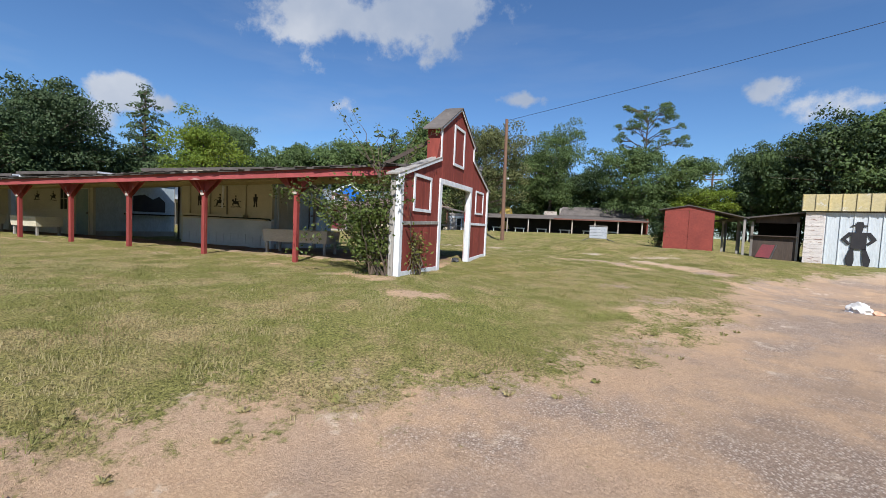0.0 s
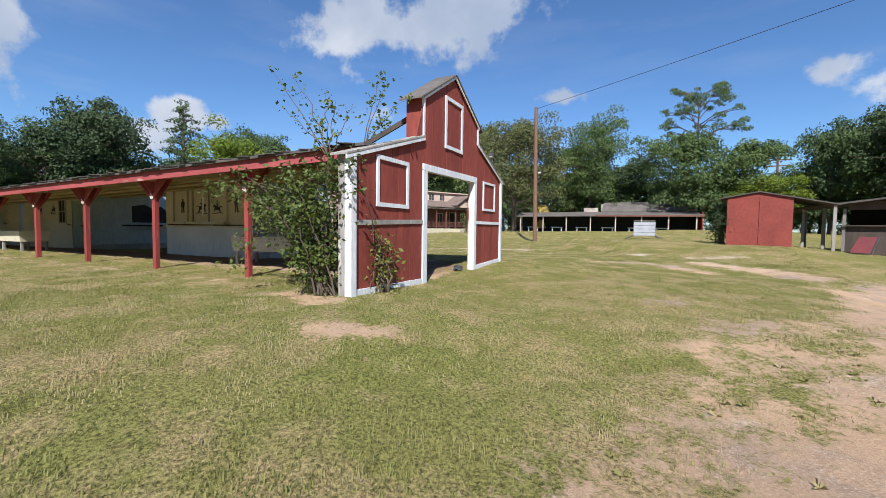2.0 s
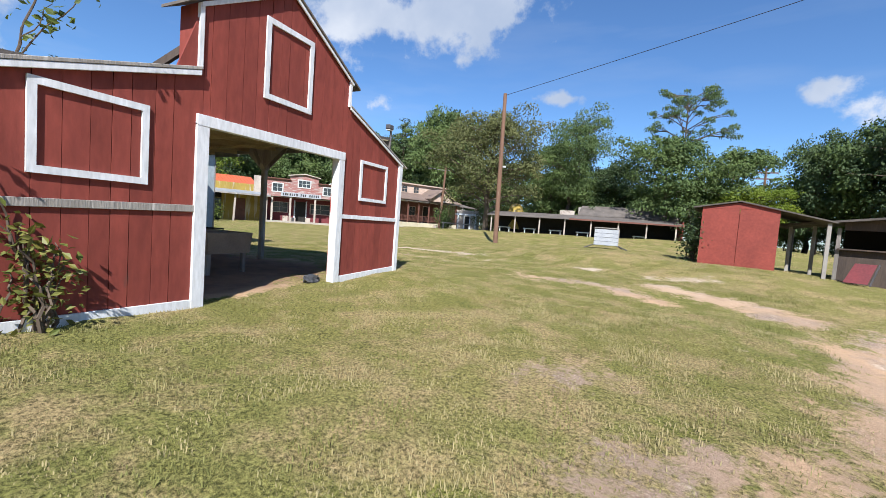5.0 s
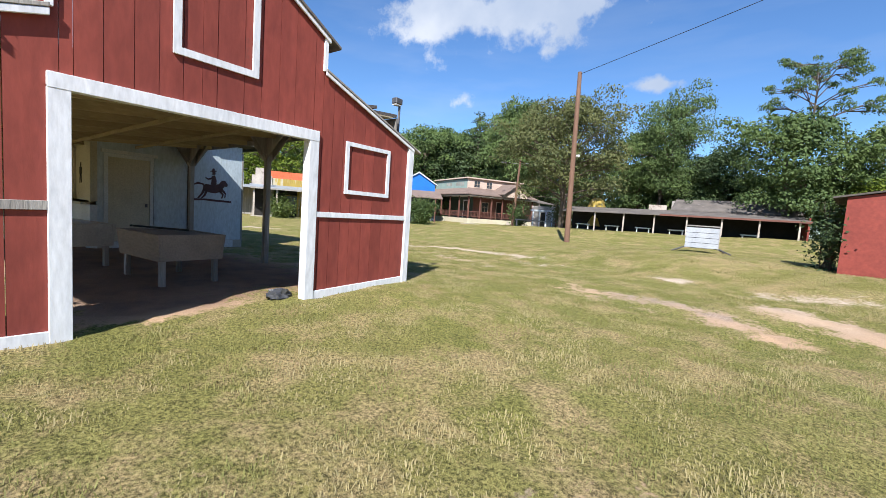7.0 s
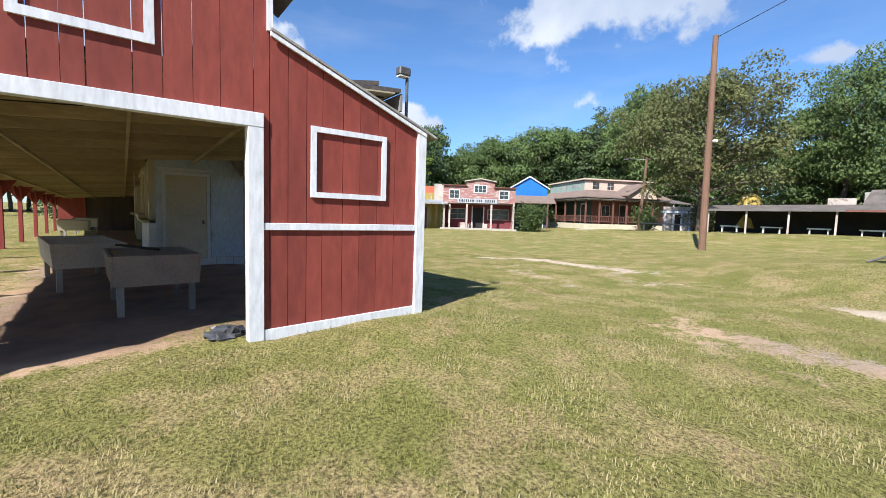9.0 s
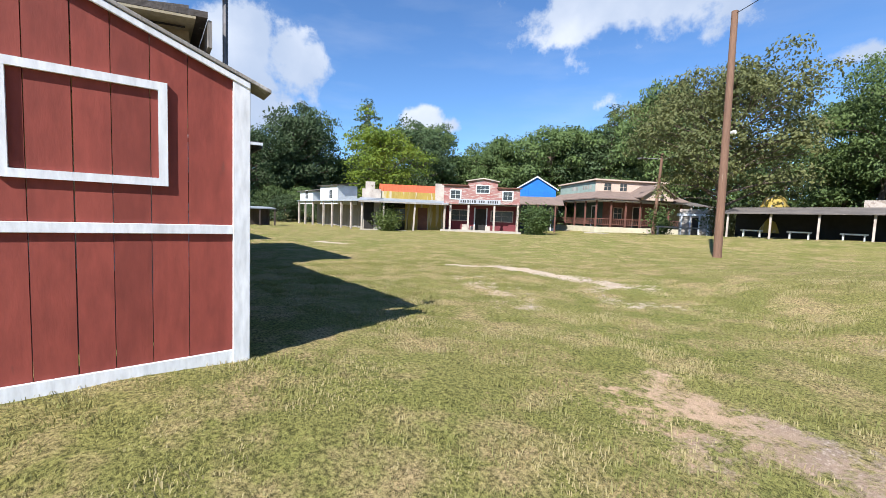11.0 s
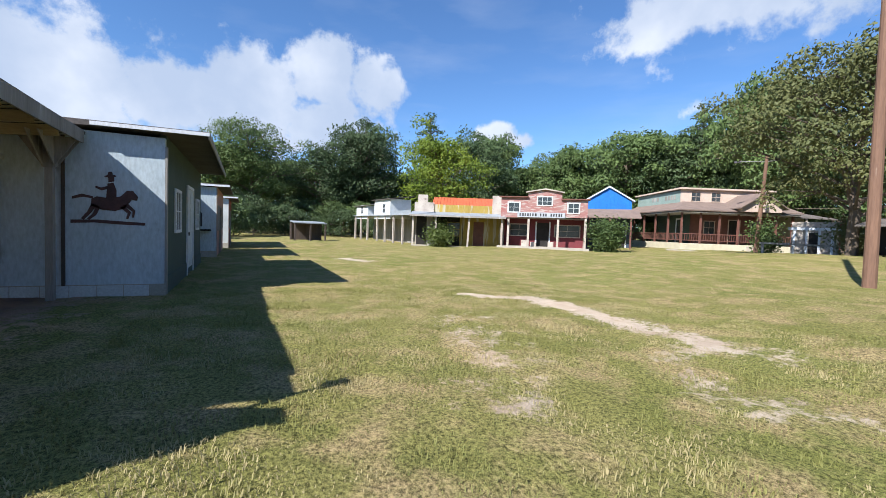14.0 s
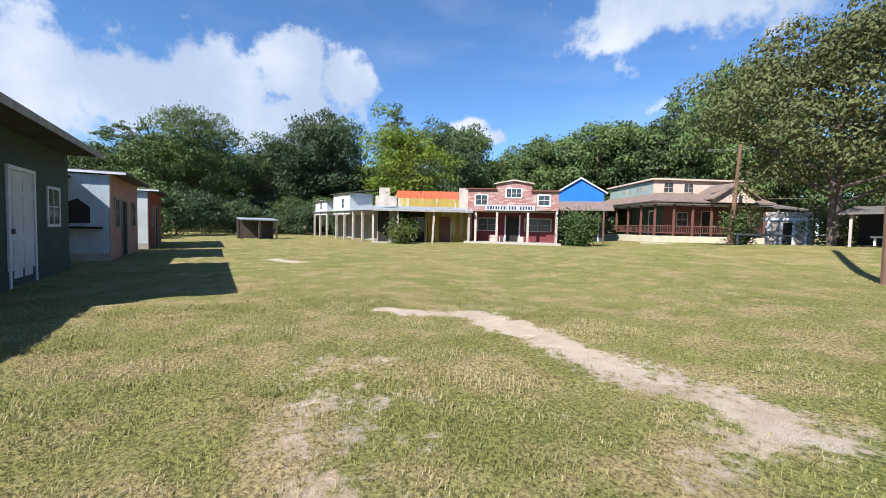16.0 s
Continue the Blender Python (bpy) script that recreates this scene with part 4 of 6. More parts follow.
bm = B()
bmesh.ops.create_icosphere(bm, subdivisions=3, radius=1)
for v in bm.verts:
    v.co = Vector((v.co.x * .10, v.co.y * .17, max(v.co.z, -.1) * .10)) * (1 + 0.6 * noise.noise(v.co * 2.9) + .35 * noise.noise(v.co * 7.3)) + Vector((-0.3, 2.32, gz(-.3, 2.32) + 0.01))
part("sheet", bm, M_TARP, tarp)

# ---- vines on the gate ----


def leaf_mesh(name, centres, size, material, rs, jitter=0.0, squash=1.0):
    """Small folded leaves, one pair of triangles each, at the given centres."""
    n = len(centres)
    c = np.asarray(centres) + rs.randn(n, 3) * jitter
    d = rs.randn(n, 3); d[:, 2] *= 0.6
    d /= np.linalg.norm(d, axis=1)[:, None]
    e = np.cross(d, rs.randn(n, 3)); e /= np.linalg.norm(e, axis=1)[:, None]
    s = (size * rs.uniform(0.6, 1.35, n))[:, None]
    nrm = np.cross(d, e)
    a, b, q, w = c - d * s, c + e * s * 0.5 * squash + nrm * s * 0.15, c + d * s, c - e * s * 0.5 * squash + nrm * s * 0.15
    v = np.stack([a, b, q, w], 1).reshape(-1, 3)
    f = np.arange(4 * n).reshape(n, 4)
    me = bpy.data.meshes.new(name)
    me.from_pydata(v.tolist(), [], f.tolist())
    me.materials.append(material)
    return me


def bush_thing(name, label, centre, rad, n_stem, n_leaf, size, m, seed, height, spread=1.0, shoots=()):
    rs = np.random.RandomState(seed)
    cx, cy = centre
    g = gz(cx, cy)
    ob = thing(name, label, "bush")
    bm = B()
    cs = []
    ends = [(cx + rs.uniform(-1, 1) * rad[0], cy + rs.uniform(-1, 1) * rad[1], g + height * rs.uniform(.5, 1)) for _ in range(n_stem)] + [tuple(s) for s in shoots]
    for k, e in enumerate(ends):
        p = np.array([cx + rs.randn() * .08, cy + rs.randn() * .08, g - 0.02])
        e = np.array(e)
        shoot = k >= n_stem
        prev = p
        steps = 7
        for i in range(1, steps + 1):
            t = i / steps
            q = p + (e - p) * np.array([t ** 1.4, t ** 1.4, t ** .85]) + rs.randn(3) * .03
            rod(bm, prev, q, 0.016 * (1 - t * .8) + .003, 0.016 * (1 - (t + .1) * .8) + .003, 4)
            k2 = int(n_leaf / (n_stem + len(shoots)) / steps * (0.5 if shoot else 1.6 * t + .2))
            for _ in range(max(1, k2)):
                u = rs.uniform(0, 1)
                r = 0.09 if shoot else 0.26 * spread
                cs.append(prev + (q - prev) * u + rs.randn(3) * r * np.array([1, 1, .8]))
            prev = q
    part("branchwork", bm, M_BARK, ob)
    cs = np.array(cs)
    cs[:, 2] = np.maximum(cs[:, 2], g + 0.03)
    lf = new("leaves", leaf_mesh("leaves", cs, size, m, rs))
    lf.parent = ob
    return ob


def climbing_shrub():
    """Arching stems from the gate post's foot, a leafy overhang under the eave, thin shoots over the roof."""
    rs = np.random.RandomState(11)
    ob = thing("climbing_shrub", "leafy green shrub climbing over the gate post and roof edge", "bush")
    bm = B()
    cs = []
    g = gz(-.5, -2.05)

    def spray(p, e, arch, r, n, clump, steps=8):
        p, e = np.array(p), np.array(e)
        prev = p
        for i in range(1, steps + 1):
            t = i / steps
            q = p + (e - p) * t + np.array([0, 0, arch * 4 * t * (1 - t)]) + rs.randn(3) * .018
            rod(bm, prev, q, r * (1 - t * .75), r * (1 - min(1, t + 1 / steps) * .75), 5)
            for _ in range(int(n * (.08 + 1.2 * t))):
                tw = prev + (q - prev) * rs.uniform() + rs.randn(3) * clump * np.array([1, .8, .7])
                for _ in range(3):
                    cs.append(tw + rs.randn(3) * .045)
            prev = q

    for k in range(26):
        x, z = rs.uniform(-2.5, -.1), rs.uniform(.9, 2.0)
        if z < 1.1 and x < -1.7:
            z += .6
        spray((-.45 + rs.randn() * .12, -2.05 + rs.randn() * .08, g), (x, -2.05 + rs.uniform(-.45, .3), z), rs.uniform(.1, .35), .016, 7.5, .13)
    for k in range(6):
        p = (-.3 - rs.uniform(0, .5), -2.1, rs.uniform(.3, 1.3))
        spray((-.45, -2.05, g), p, 0, .012, 1, .08)
        spray(p, (-rs.uniform(.1, 1.3), -2.2 + rs.uniform(-.2, .15), rs.uniform(.15, 1.2)), .12, .010, 7, .10)
    for e in ((-3.1, -2.15, 1.55), (-2.9, -2.2, 1.4), (-2.3, -2.3, .35), (-1.9, -2.35, .3), (.25, -2.25, 1.35), (.3, -2.2, 1.75)):
        spray((-1.0, -2.1, 1.4), e, .15, .008, 4, .07)
    spray((-.5, -2.0, g), (-1.0, -2.1, 1.4), 0, .014, 3, .1)
    stem = (-.62, -1.75, 1.9)
    spray((-.5, -2.0, g), stem, 0, .03, 4, .10)
    for e in ((-1.75, -1.9, 3.42), (-1.3, -1.8, 3.30), (-1.45, -1.9, 2.75), (-.55, -1.7, 2.85), (-.95, -1.7, 2.6), (-.3, -1.6, 2.75), (-.75, -1.75, 3.0)):
        spray(stem, e, .10, .012, 2.2, .06, 9)
    spray(stem, (-.25, -1.45, 2.1), .03, .012, 2, .05)
    for e in ((.05, -1.2, 3.2), (.25, -1.0, 2.95), (-.1, -1.1, 3.35), (.1, -1.3, 2.6)):
        spray((-.25, -1.45, 2.1), e, .08, .010, 2.6, .05, 8)
    part("branchwork", bm, M_BARK, ob)
    cs = np.array(cs)
    cs[:, 2] = np.maximum(cs[:, 2], g + .03)
    lf = new("leaves", leaf_mesh("leaves", cs, .037, M_VINE, rs, 0.0, 1.25))
    lf.parent = ob


climbing_shrub()
bush_thing("gate_vine", "yellowing vine growing against the red gate boards", (0.12, -1.35), (0.05, 0.26), 9, 420, 0.042, M_VINE_YELLOW, 12, 0.95, 0.38, shoots=((0.07, -1.85, 1.5), (0.08, -1.5, 0.7)))

# ---- the main street ----
OUT = (0, -1, 0)


def posts(parent, spots, z0, z1, m, w=0.13, lean=()):
    for k, (x, y) in enumerate(spots):
        bm = B(); beam(bm, (x + (lean[k] if k < len(lean) else 0), y, z0), (x, y, z1), w, w)
        part("post", bm, m, parent)


def seams(parent, x0, x1, y, z0, z1, step, m, y2=None):
    """Standing seams of a metal sheet."""
    x = x0
    while x < x1:
        bm = B(); beam(bm, (x, y, z0), (x, y if y2 is None else y2, z1), 0.035, 0.04); part("seam", bm, m, parent)
        x += step


# yellow storefront with porch
yl = thing("yellow_store", "derelict yellow storefront with orange metal roof and sagging porch", "building", pose(-30.4, 19.0, -0.15, 0, 0, 62.8) @ Matrix.Diagonal((0.945, 1, 1, 1)))
wall_box("wall", yl, 0.1, 2.2, 4.4, 2.35, 0, 3.3, M_DARK, "near-black wall behind the porch"); wall_box("wall", yl, 4.4, 2.18, 7.9, 2.35, 0, 3.5, M_YELLOW, "faded yellow board wall")
wall_box("parapet", yl, 1.6, 2.1, 7.2, 2.19, 2.9, 3.55, M_YELLOW); wall_box("wall", yl, 0, 2.35, 0.15, 7, 0, 3.3, M_PALE); wall_box("wall", yl, 7.75, 2.35, 7.9, 7, 0, 3.6, M_PALE)
wall_box("parapet", yl, -0.1, 2.0, 1.7, 2.15, 2.85, 3.7, M_PALE, "peeling pale parapet"); wall_box("parapet", yl, 0.2, 2.02, 1.1, 2.14, 3.7, 4.35, M_PALE)
wall_box("parapet", yl, 7.0, 2.02, 8.2, 2.12, 2.6, 4.45, M_PALE, "tall pale peeling false front")
bm = B(); prism(bm, [(1.5, 2.2, 3.5), (7.4, 2.2, 3.5), (7.4, 5.0, 4.35), (1.5, 5.0, 4.35)], (0, 0, 0.05)); part("roof", bm, M_ORANGE, yl, "orange corrugated metal roof")
seams(yl, 1.6, 7.4, 2.19, 3.57, 4.40, 0.3, M_ORANGE, y2=4.95)
bm = B(); prism(bm, [(-0.3, -0.3, 2.50), (8.0, -0.3, 2.52), (8.0, 2.15, 2.85), (-0.3, 2.15, 2.85)], (0, 0, 0.06)); part("porch_roof", bm, M_PORCHTIN, yl, "grey tin porch roof")
wall_box("fascia", yl, -0.3, -0.34, 8.0, -0.302, 2.42, 2.55, M_OLD_WOOD)
posts(yl, [(0.02, 0), (2.0, 0), (4.9, 0), (7.7, 0)], -0.1, 2.5, M_PALE, 0.15, (0, 0, -.12, 0))
door_on(yl, (5.35, 2.18, 0.05), X_, OUT, 0.95, 2.1, M_BROWN, M_YELLOW); window_on(yl, (3.0, 2.2, 0.9), X_, OUT, 1.1, 1.1, M_YELLOW)
bm = B(); box(bm, 4.1, 2.0, 0, 4.35, 2.17, 2.6); part("buttress", bm, M_YELLOW, yl)
# wing that runs back from its corner
wing = thing("porch_wing", "pale run of old stores on tall porch posts", "building", pose(-30.4, 19.0, -0.15, 0, 0, 187))
wall_box("wall", wing, 0.2, -2.2, 13, -2.05, 0, 2.7, M_OLD_WOOD, "dark weathered board wall"); wall_box("parapet", wing, 4.2, -0.05, 7.8, 0.1, 2.2, 4.0, M_WHITE_WALL, "pale blue-white upper front")
wall_box("wall", wing, 4.2, -2.0, 4.35, -0.06, 2.2, 4.0, M_WHITE_WALL); wall_box("parapet", wing, 9.5, -0.05, 12.6, 0.1, 2.2, 3.5, M_WHITE_WALL); wall_box("wall", wing, 9.5, -2.0, 9.65, -0.06, 2.2, 3.5, M_WHITE_WALL)
bm = B(); prism(bm, [(-.2, 0.3, 2.48), (13, 0.3, 2.48), (13, -2.1, 2.8), (-.2, -2.1, 2.8)], (0, 0, 0.06)); part("porch_roof", bm, M_PORCHTIN, wing)
bm = B(); prism(bm, [(3.9, 0.3, 3.95), (8.1, 0.3, 3.95), (8.1, -2.2, 4.3), (3.9, -2.2, 4.3)], (0, 0, 0.06)); part("roof", bm, M_ROOFING, wing)
bm = B(); prism(bm, [(9.2, 0.3, 3.5), (12.9, 0.3, 3.5), (12.9, -2.2, 3.9), (9.2, -2.2, 3.9)], (0, 0, 0.06)); part("roof", bm, M_ROOFING, wing)
posts(wing, [(x, 0.1) for x in (1.6, 3.4, 5.2, 7.0, 9.4, 11.2, 12.8)], -0.1, 2.5, M_PALE, 0.15)
for x in (5.2, 10.6):
    window_on(wing, (x, 0.1, 2.75), X_, (0, 1, 0), 0.6, 0.8, M_WHITE)

# pink two-storey false front
pk = thing("pink_saloon", "peeling pink two-storey false-front building with white windows", "building", pose(-26.8, 26.0, 0.1, 0, 0, 50.4) @ pose(-0.7, 0, 0) @ Matrix.Diagonal((1.117, 1, 0.95, 1)))
GS = 0.30
wall_box("upper_wall", pk, 0, -0.1, 1.9, 0.1, 2.45, 4.15, M_PINK, "peeling pink upper boards"); wall_box("upper_wall", pk, 4.25, -0.1, 6.0, 0.1, 2.45 + GS * .3, 4.0, M_PINK)
bm = B(); prism(bm, [(1.9, -0.12, 2.45), (4.25, -0.12, 2.45), (4.25, -0.12, 4.55), (3.1, -0.12, 4.8), (1.9, -0.12, 4.55)], (0, 0.2, 0)); part("upper_wall", bm, M_PINK, pk)
for a, b, z in ((-0.15, 1.95, 4.15), (4.2, 6.15, 4.0)):
    wall_box("cornice", pk, a, -0.3, b, 0.15, z, z + 0.09, M_BROWN)
bm = B(); prism(bm, [(1.75, -0.3, 4.55), (3.1, -0.3, 4.82), (4.4, -0.3, 4.55), (4.4, -0.3, 4.64), (3.1, -0.3, 4.92), (1.75, -0.3, 4.64)], (0, 0.45, 0)); part("cornice", bm, M_PALE, pk, "arched pale cornice")
wall_box("side_wall", pk, 0.0, 0.1, 0.12, 6, 0, 4.0, M_PALE); wall_box("side_wall", pk, 5.88, 0.1, 6, 6, 0, 3.9, M_PINK)
bm = B(); prism(bm, [(0, 0.1, 4.0), (6, 0.1, 3.9), (6, 6, 3.6), (0, 6, 3.6)], (0, 0, 0.08)); part("roof", bm, M_ROOFING, pk)
wall_box("lower_wall", pk, 0.12, 1.6, 5.88, 1.75, 0, 2.5, M_MAROON, "maroon lower wall"); wall_box("ceiling", pk, 0, 0.1, 6, 1.6, 2.42, 2.48, M_OLD_WOOD)
window_on(pk, (0.55, -0.1, 2.95), X_, OUT, 0.75, 0.75, M_WHITE_WALL, 0.09); window_on(pk, (2.6, -0.12, 3.55), X_, OUT, 0.95, 0.65, M_WHITE_WALL, 0.08, bars=2); window_on(pk, (4.7, -0.1, 2.95), X_, OUT, 0.7, 0.75, M_WHITE_WALL, 0.09)
for a, b in ((0.6, 1.9), (3.9, 5.6)):
    window_on(pk, (a, 1.6, 0.95), X_, OUT, b - a, 0.95, M_PALE, 0.08)
# no opening here: a flat near-black panel paints the doorway's shaded inside
wall_box("doorway", pk, 2.55, 1.57, 3.45, 1.598, 0.02, 2.1, M_DARK, "near-black panel drawn as an open doorway"); wall_box("door_frame", pk, 2.45, 1.55, 2.55, 1.6, 0.02, 2.2, M_WHITE); wall_box("door_frame", pk, 3.45, 1.55, 3.55, 1.6, 0.02, 2.2, M_WHITE)
posts(pk, [(0.1, 0), (0.55, 0.1), (2.0, 0), (4.05, 0), (5.9, 0)], -0.1, 2.5, M_PALE, 0.15)
sg = wall_box("sign_board", pk, 1.2, -0.2, 4.5, -0.13, 2.5, 2.92, M_SIGN, "faded white sign with unreadable dark lettering")
rs = random.Random(8)
for k in range(17):
    if k not in (7, 11):
        wall_box("letter_bar", sg, 1.35 + k * 0.18, -0.215, 1.35 + k * 0.18 + rs.uniform(.07, .12), -0.201, 2.6, 2.83, M_BLACK)
for x, h in ((1.5, .55), (2.15, .4), (3.4, .45)):
    wall_box("crate", pk, x, 0.7, x + .4, 1.1, 0.0, h, M_PALE, "pale junk box on the porch")
wall_box("porch_floor", pk, -0.2, -0.2, 6.2, 1.75, -0.25, 0.02, M_CONCRETE)
wall_box("porch_floor", yl, -0.2, -0.2, 8.0, 2.2, -0.25, 0.02, M_CONCRETE)

bl = thing("blue_store", "store with bright blue metal gable", "building", pose(-26.6, 36.6, 0, 0, 0, 46))
wall_box("lower_wall", bl, -3.2, 0.0, 2.1, 0.2, 0, 3.4, M_DKBLUE, "dark blue lower wall")
bm = B(); prism(bm, [(-1.9, 0.3, 3.4), (2.0, 0.3, 3.4), (2.0, 0.3, 4.45), (0.05, 0.3, 5.65), (-1.9, 0.3, 4.45)], (0, 5, 0)); part("gable", bm, M_BLUE, bl, "bright blue corrugated gable")
for s in (-1, 1):
    bm = B(); prism(bm, [(0.05, 0.1, 5.66), (0.05 + s * 2.2, 0.1, 4.33), (0.05 + s * 2.2, 0.1, 4.45), (0.05, 0.1, 5.8)], (0, 5.4, 0)); part("roof", bm, M_TIN, bl)
for k in range(12):
    x = -1.75 + k * 0.32
    bm = B(); beam(bm, (x, 0.285, 3.45), (x, 0.285, 5.55 - abs(x - .05) * .61), 0.03, 0.03); part("rib", bm, M_BLUE, bl)
bm = B(); prism(bm, [(-3.6, -2.2, 2.75), (2.6, -2.2, 2.75), (2.6, 0.3, 3.6), (-3.6, 0.3, 3.6)], (0, 0, 0.08)); part("porch_roof", bm, M_SHINGLE, bl, "brown shingle porch roof")
posts(bl, [(x, -2.1) for x in (-3.3, -1.6, 0.1, 1.8)], 0, 2.75, M_BROWN)
window_on(bl, (-1.9, 0.0, 1.0), X_, OUT, 0.9, 1.0, M_PALE, 0.08); door_on(bl, (0.6, 0.0, 0.05), X_, OUT, 0.95, 2.1, M_DARK, M_WHITE, 0.1, False)

# porch house
hs = thing("porch_house", "cream two-storey house with wrap-round porch and brown shingle roof", "house", pose(-21.6, 39.7, 0.32, 0, 0, 65))
wall_box("deck", hs, 0, 0, 9.6, 11, -0.4, 0.52, M_CREAM, "cream porch skirt and deck")
for k in range(24):
    wall_box("skirt_board", hs, k * 0.4 + 0.01, -0.02, k * 0.4 + 0.385, -0.002, -0.35, 0.46, M_CREAM)
wall_box("wall", hs, 2.0, 2.0, 9.4, 2.15, 0.5, 3.6, M_BROWN, "shaded porch wall"); wall_box("wall", hs, 2.0, 2.15, 2.15, 9, 0.5, 3.6, M_GREEN, "dark green porch wall")
wall_box("upper_wall", hs, 1.2, 2.3, 9.2, 2.45, 3.4, 5.3, M_HOUSE, "cream upper wall"); wall_box("upper_wall", hs, 1.2, 2.45, 1.35, 10.5, 3.4, 5.2, M_TEAL, "grey-green upper wall with faded lettering"); wall_box("upper_wall", hs, 9.05, 2.45, 9.2, 10.5, 3.4, 5.2, M_TEAL)
bm = B(); prism(bm, [(0.95, 2.05, 5.3), (9.5, 2.05, 5.3), (9.5, 10.7, 5.2), (0.95, 10.7, 5.2)], (0, 0, 0.14)); part("roof", bm, M_HOUSE, hs, "flat roof with cream edge")
bm = B(); prism(bm, [(-0.4, -0.4, 3.25), (10, -0.4, 3.25), (10, 2.4, 4.15), (1.4, 2.4, 4.15)], (0, 0, 0.1)); part("porch_roof", bm, M_SHINGLE, hs, "brown shingle porch roof")
bm = B(); prism(bm, [(-0.4, -0.4, 3.25), (1.4, 2.4, 4.15), (1.4, 11, 4.15), (-0.4, 11, 3.25)], (0, 0, 0.1)); part("porch_roof", bm, M_SHINGLE, hs)
wall_box("ceiling", hs, -0.3, -0.3, 9.8, 10.8, 3.1, 3.2, M_OLD_WOOD)
for x in (0.1, 1.7, 3.3, 4.9, 6.5, 8.1, 9.5):
    posts(hs, [(x, 0.1)], 0.5, 3.2, M_BROWN, 0.14)
for y in (2.2, 4.4, 6.6, 8.8, 10.8):
    posts(hs, [(0.1, y)], 0.5, 3.2, M_BROWN, 0.14)
for z in (0.75, 1.3):
    wall_box("rail", hs, 0.1, 0.07, 9.5, 0.13, z, z + 0.07, M_BROWN); wall_box("rail", hs, 0.07, 0.1, 0.13, 10.8, z, z + 0.07, M_BROWN)
for k in range(46):
    wall_box("baluster", hs, 0.2 + k * 0.2, 0.085, 0.235 + k * 0.2, 0.115, 0.8, 1.3, M_BROWN)
for k in range(50):
    wall_box("baluster", hs, 0.085, 0.3 + k * 0.21, 0.115, 0.335 + k * 0.21, 0.8, 1.3, M_BROWN)
bm = B(); prism(bm, [(4.6, -0.7, 3.3), (7.9, -0.7, 3.3), (7.9, -0.7, 3.7), (6.25, -0.7, 4.75), (4.6, -0.7, 3.7)], (0, 3.4, 0)); part("gable", bm, M_HOUSE, hs, "cream porch gable")
for s in (-1, 1):
    bm = B(); prism(bm, [(6.25, -1.0, 4.77), (6.25 + s * 2.0, -1.0, 3.52), (6.25 + s * 2.0, -1.0, 3.62), (6.25, -1.0, 4.9)], (0, 3.8, 0)); part("gable_roof", bm, M_SHINGLE, hs)
wall_box("vent", hs, 6.0, -0.72, 6.5, -0.702, 4.0, 4.35, M_BROWN)
window_on(hs, (2.1, 2.3, 4.3), X_, OUT, 0.8, 0.75, M_HOUSE); window_on(hs, (3.9, 2.3, 4.3), X_, OUT, 0.8, 0.75, M_HOUSE)
for y, n in ((3.2, 4), (6.2, 3)):
    for k in range(n):
        wall_box("letter_bar", hs, 1.188, y + k * 0.5, 1.199, y + k * 0.5 + 0.34, 4.45, 4.85, M_OLD_WOOD, "faded unreadable painted letter")
door_on(hs, (2.0, 4.2, 0.55), (0, -1, 0), (-1, 0, 0), 0.9, 2.1, M_GLASS, M_WHITE, 0.12, False); door_on(hs, (5.4, 2.0, 0.55), X_, OUT, 0.95, 2.1, M_DARK, M_HOUSE); window_on(hs, (3.2, 2.0, 1.4), X_, OUT, 0.9, 1.1, M_HOUSE); window_on(hs, (7.4, 2.0, 1.4), X_, OUT, 0.9, 1.1, M_HOUSE)
wall_box("back_wall", hs, 1.35, 10.4, 9.05, 10.5, 0.5, 5.2, M_TEAL); wall_box("wall", hs, 2.0, 9.0, 2.15, 10.4, 0.5, 3.6, M_GREEN)
for k in range(4):
    wall_box("step", hs, 5.6, -0.3 * (k + 1), 7.0, -0.3 * k, -0.4, 0.42 - 0.17 * k, M_PALE)
wall_box("chimney", hs, 8.6, 4.0, 10.2, 5.2, 3.5, 5.3, M_GREYROOF, "tall grey false chimney block"); wall_box("chimney", hs, 10.2, 4.2, 11.4, 5.2, 3.3, 4.4, M_GREYROOF)
bm = B(); prism(bm, [(9.6, 0.2, 3.0), (13.4, 0.2, 2.9), (13.4, 3.5, 3.5), (9.6, 3.5, 3.7)], (0, 0, 0.1)); part("lean_to_roof", bm, M_GREYROOF, hs)
posts(hs, [(10.9, 0.4), (13.2, 0.4)], -0.2, 3.0, M_PALE, 0.14); wall_box("wall", hs, 9.6, 3.4, 13.3, 3.5, -0.2, 3.5, M_OLD_WOOD)

# ruined little shed past the house
rd = thing("ruined_kiosk", "small peeling cream kiosk with red side", "shed", pose(-15.4, 43.4, 0.4, 0, 0, 24))
wall_box("wall", rd, 0, 0, 2.6, 0.12, 0, 2.35, M_PALE, "peeling cream front"); wall_box("wall", rd, 2.6, 0, 2.72, 2.2, 0, 2.3, M_SHEDRED, "red side wall"); wall_box("wall", rd, 0, 0.12, 0.12, 2.2, 0, 2.2, M_PALE)
wall_box("cornice", rd, -0.2, -0.12, 2.8, 0.0, 1.75, 1.95, M_WHITE); wall_box("roof", rd, -0.1, 0.12, 2.9, 2.3, 2.2, 2.28, M_ROOFING)
for k in range(4):
    wall_box("pilaster", rd, 0.1 + k * 0.7, -0.08, 0.24 + k * 0.7, 0.0, 0, 1.75, M_WHITE)
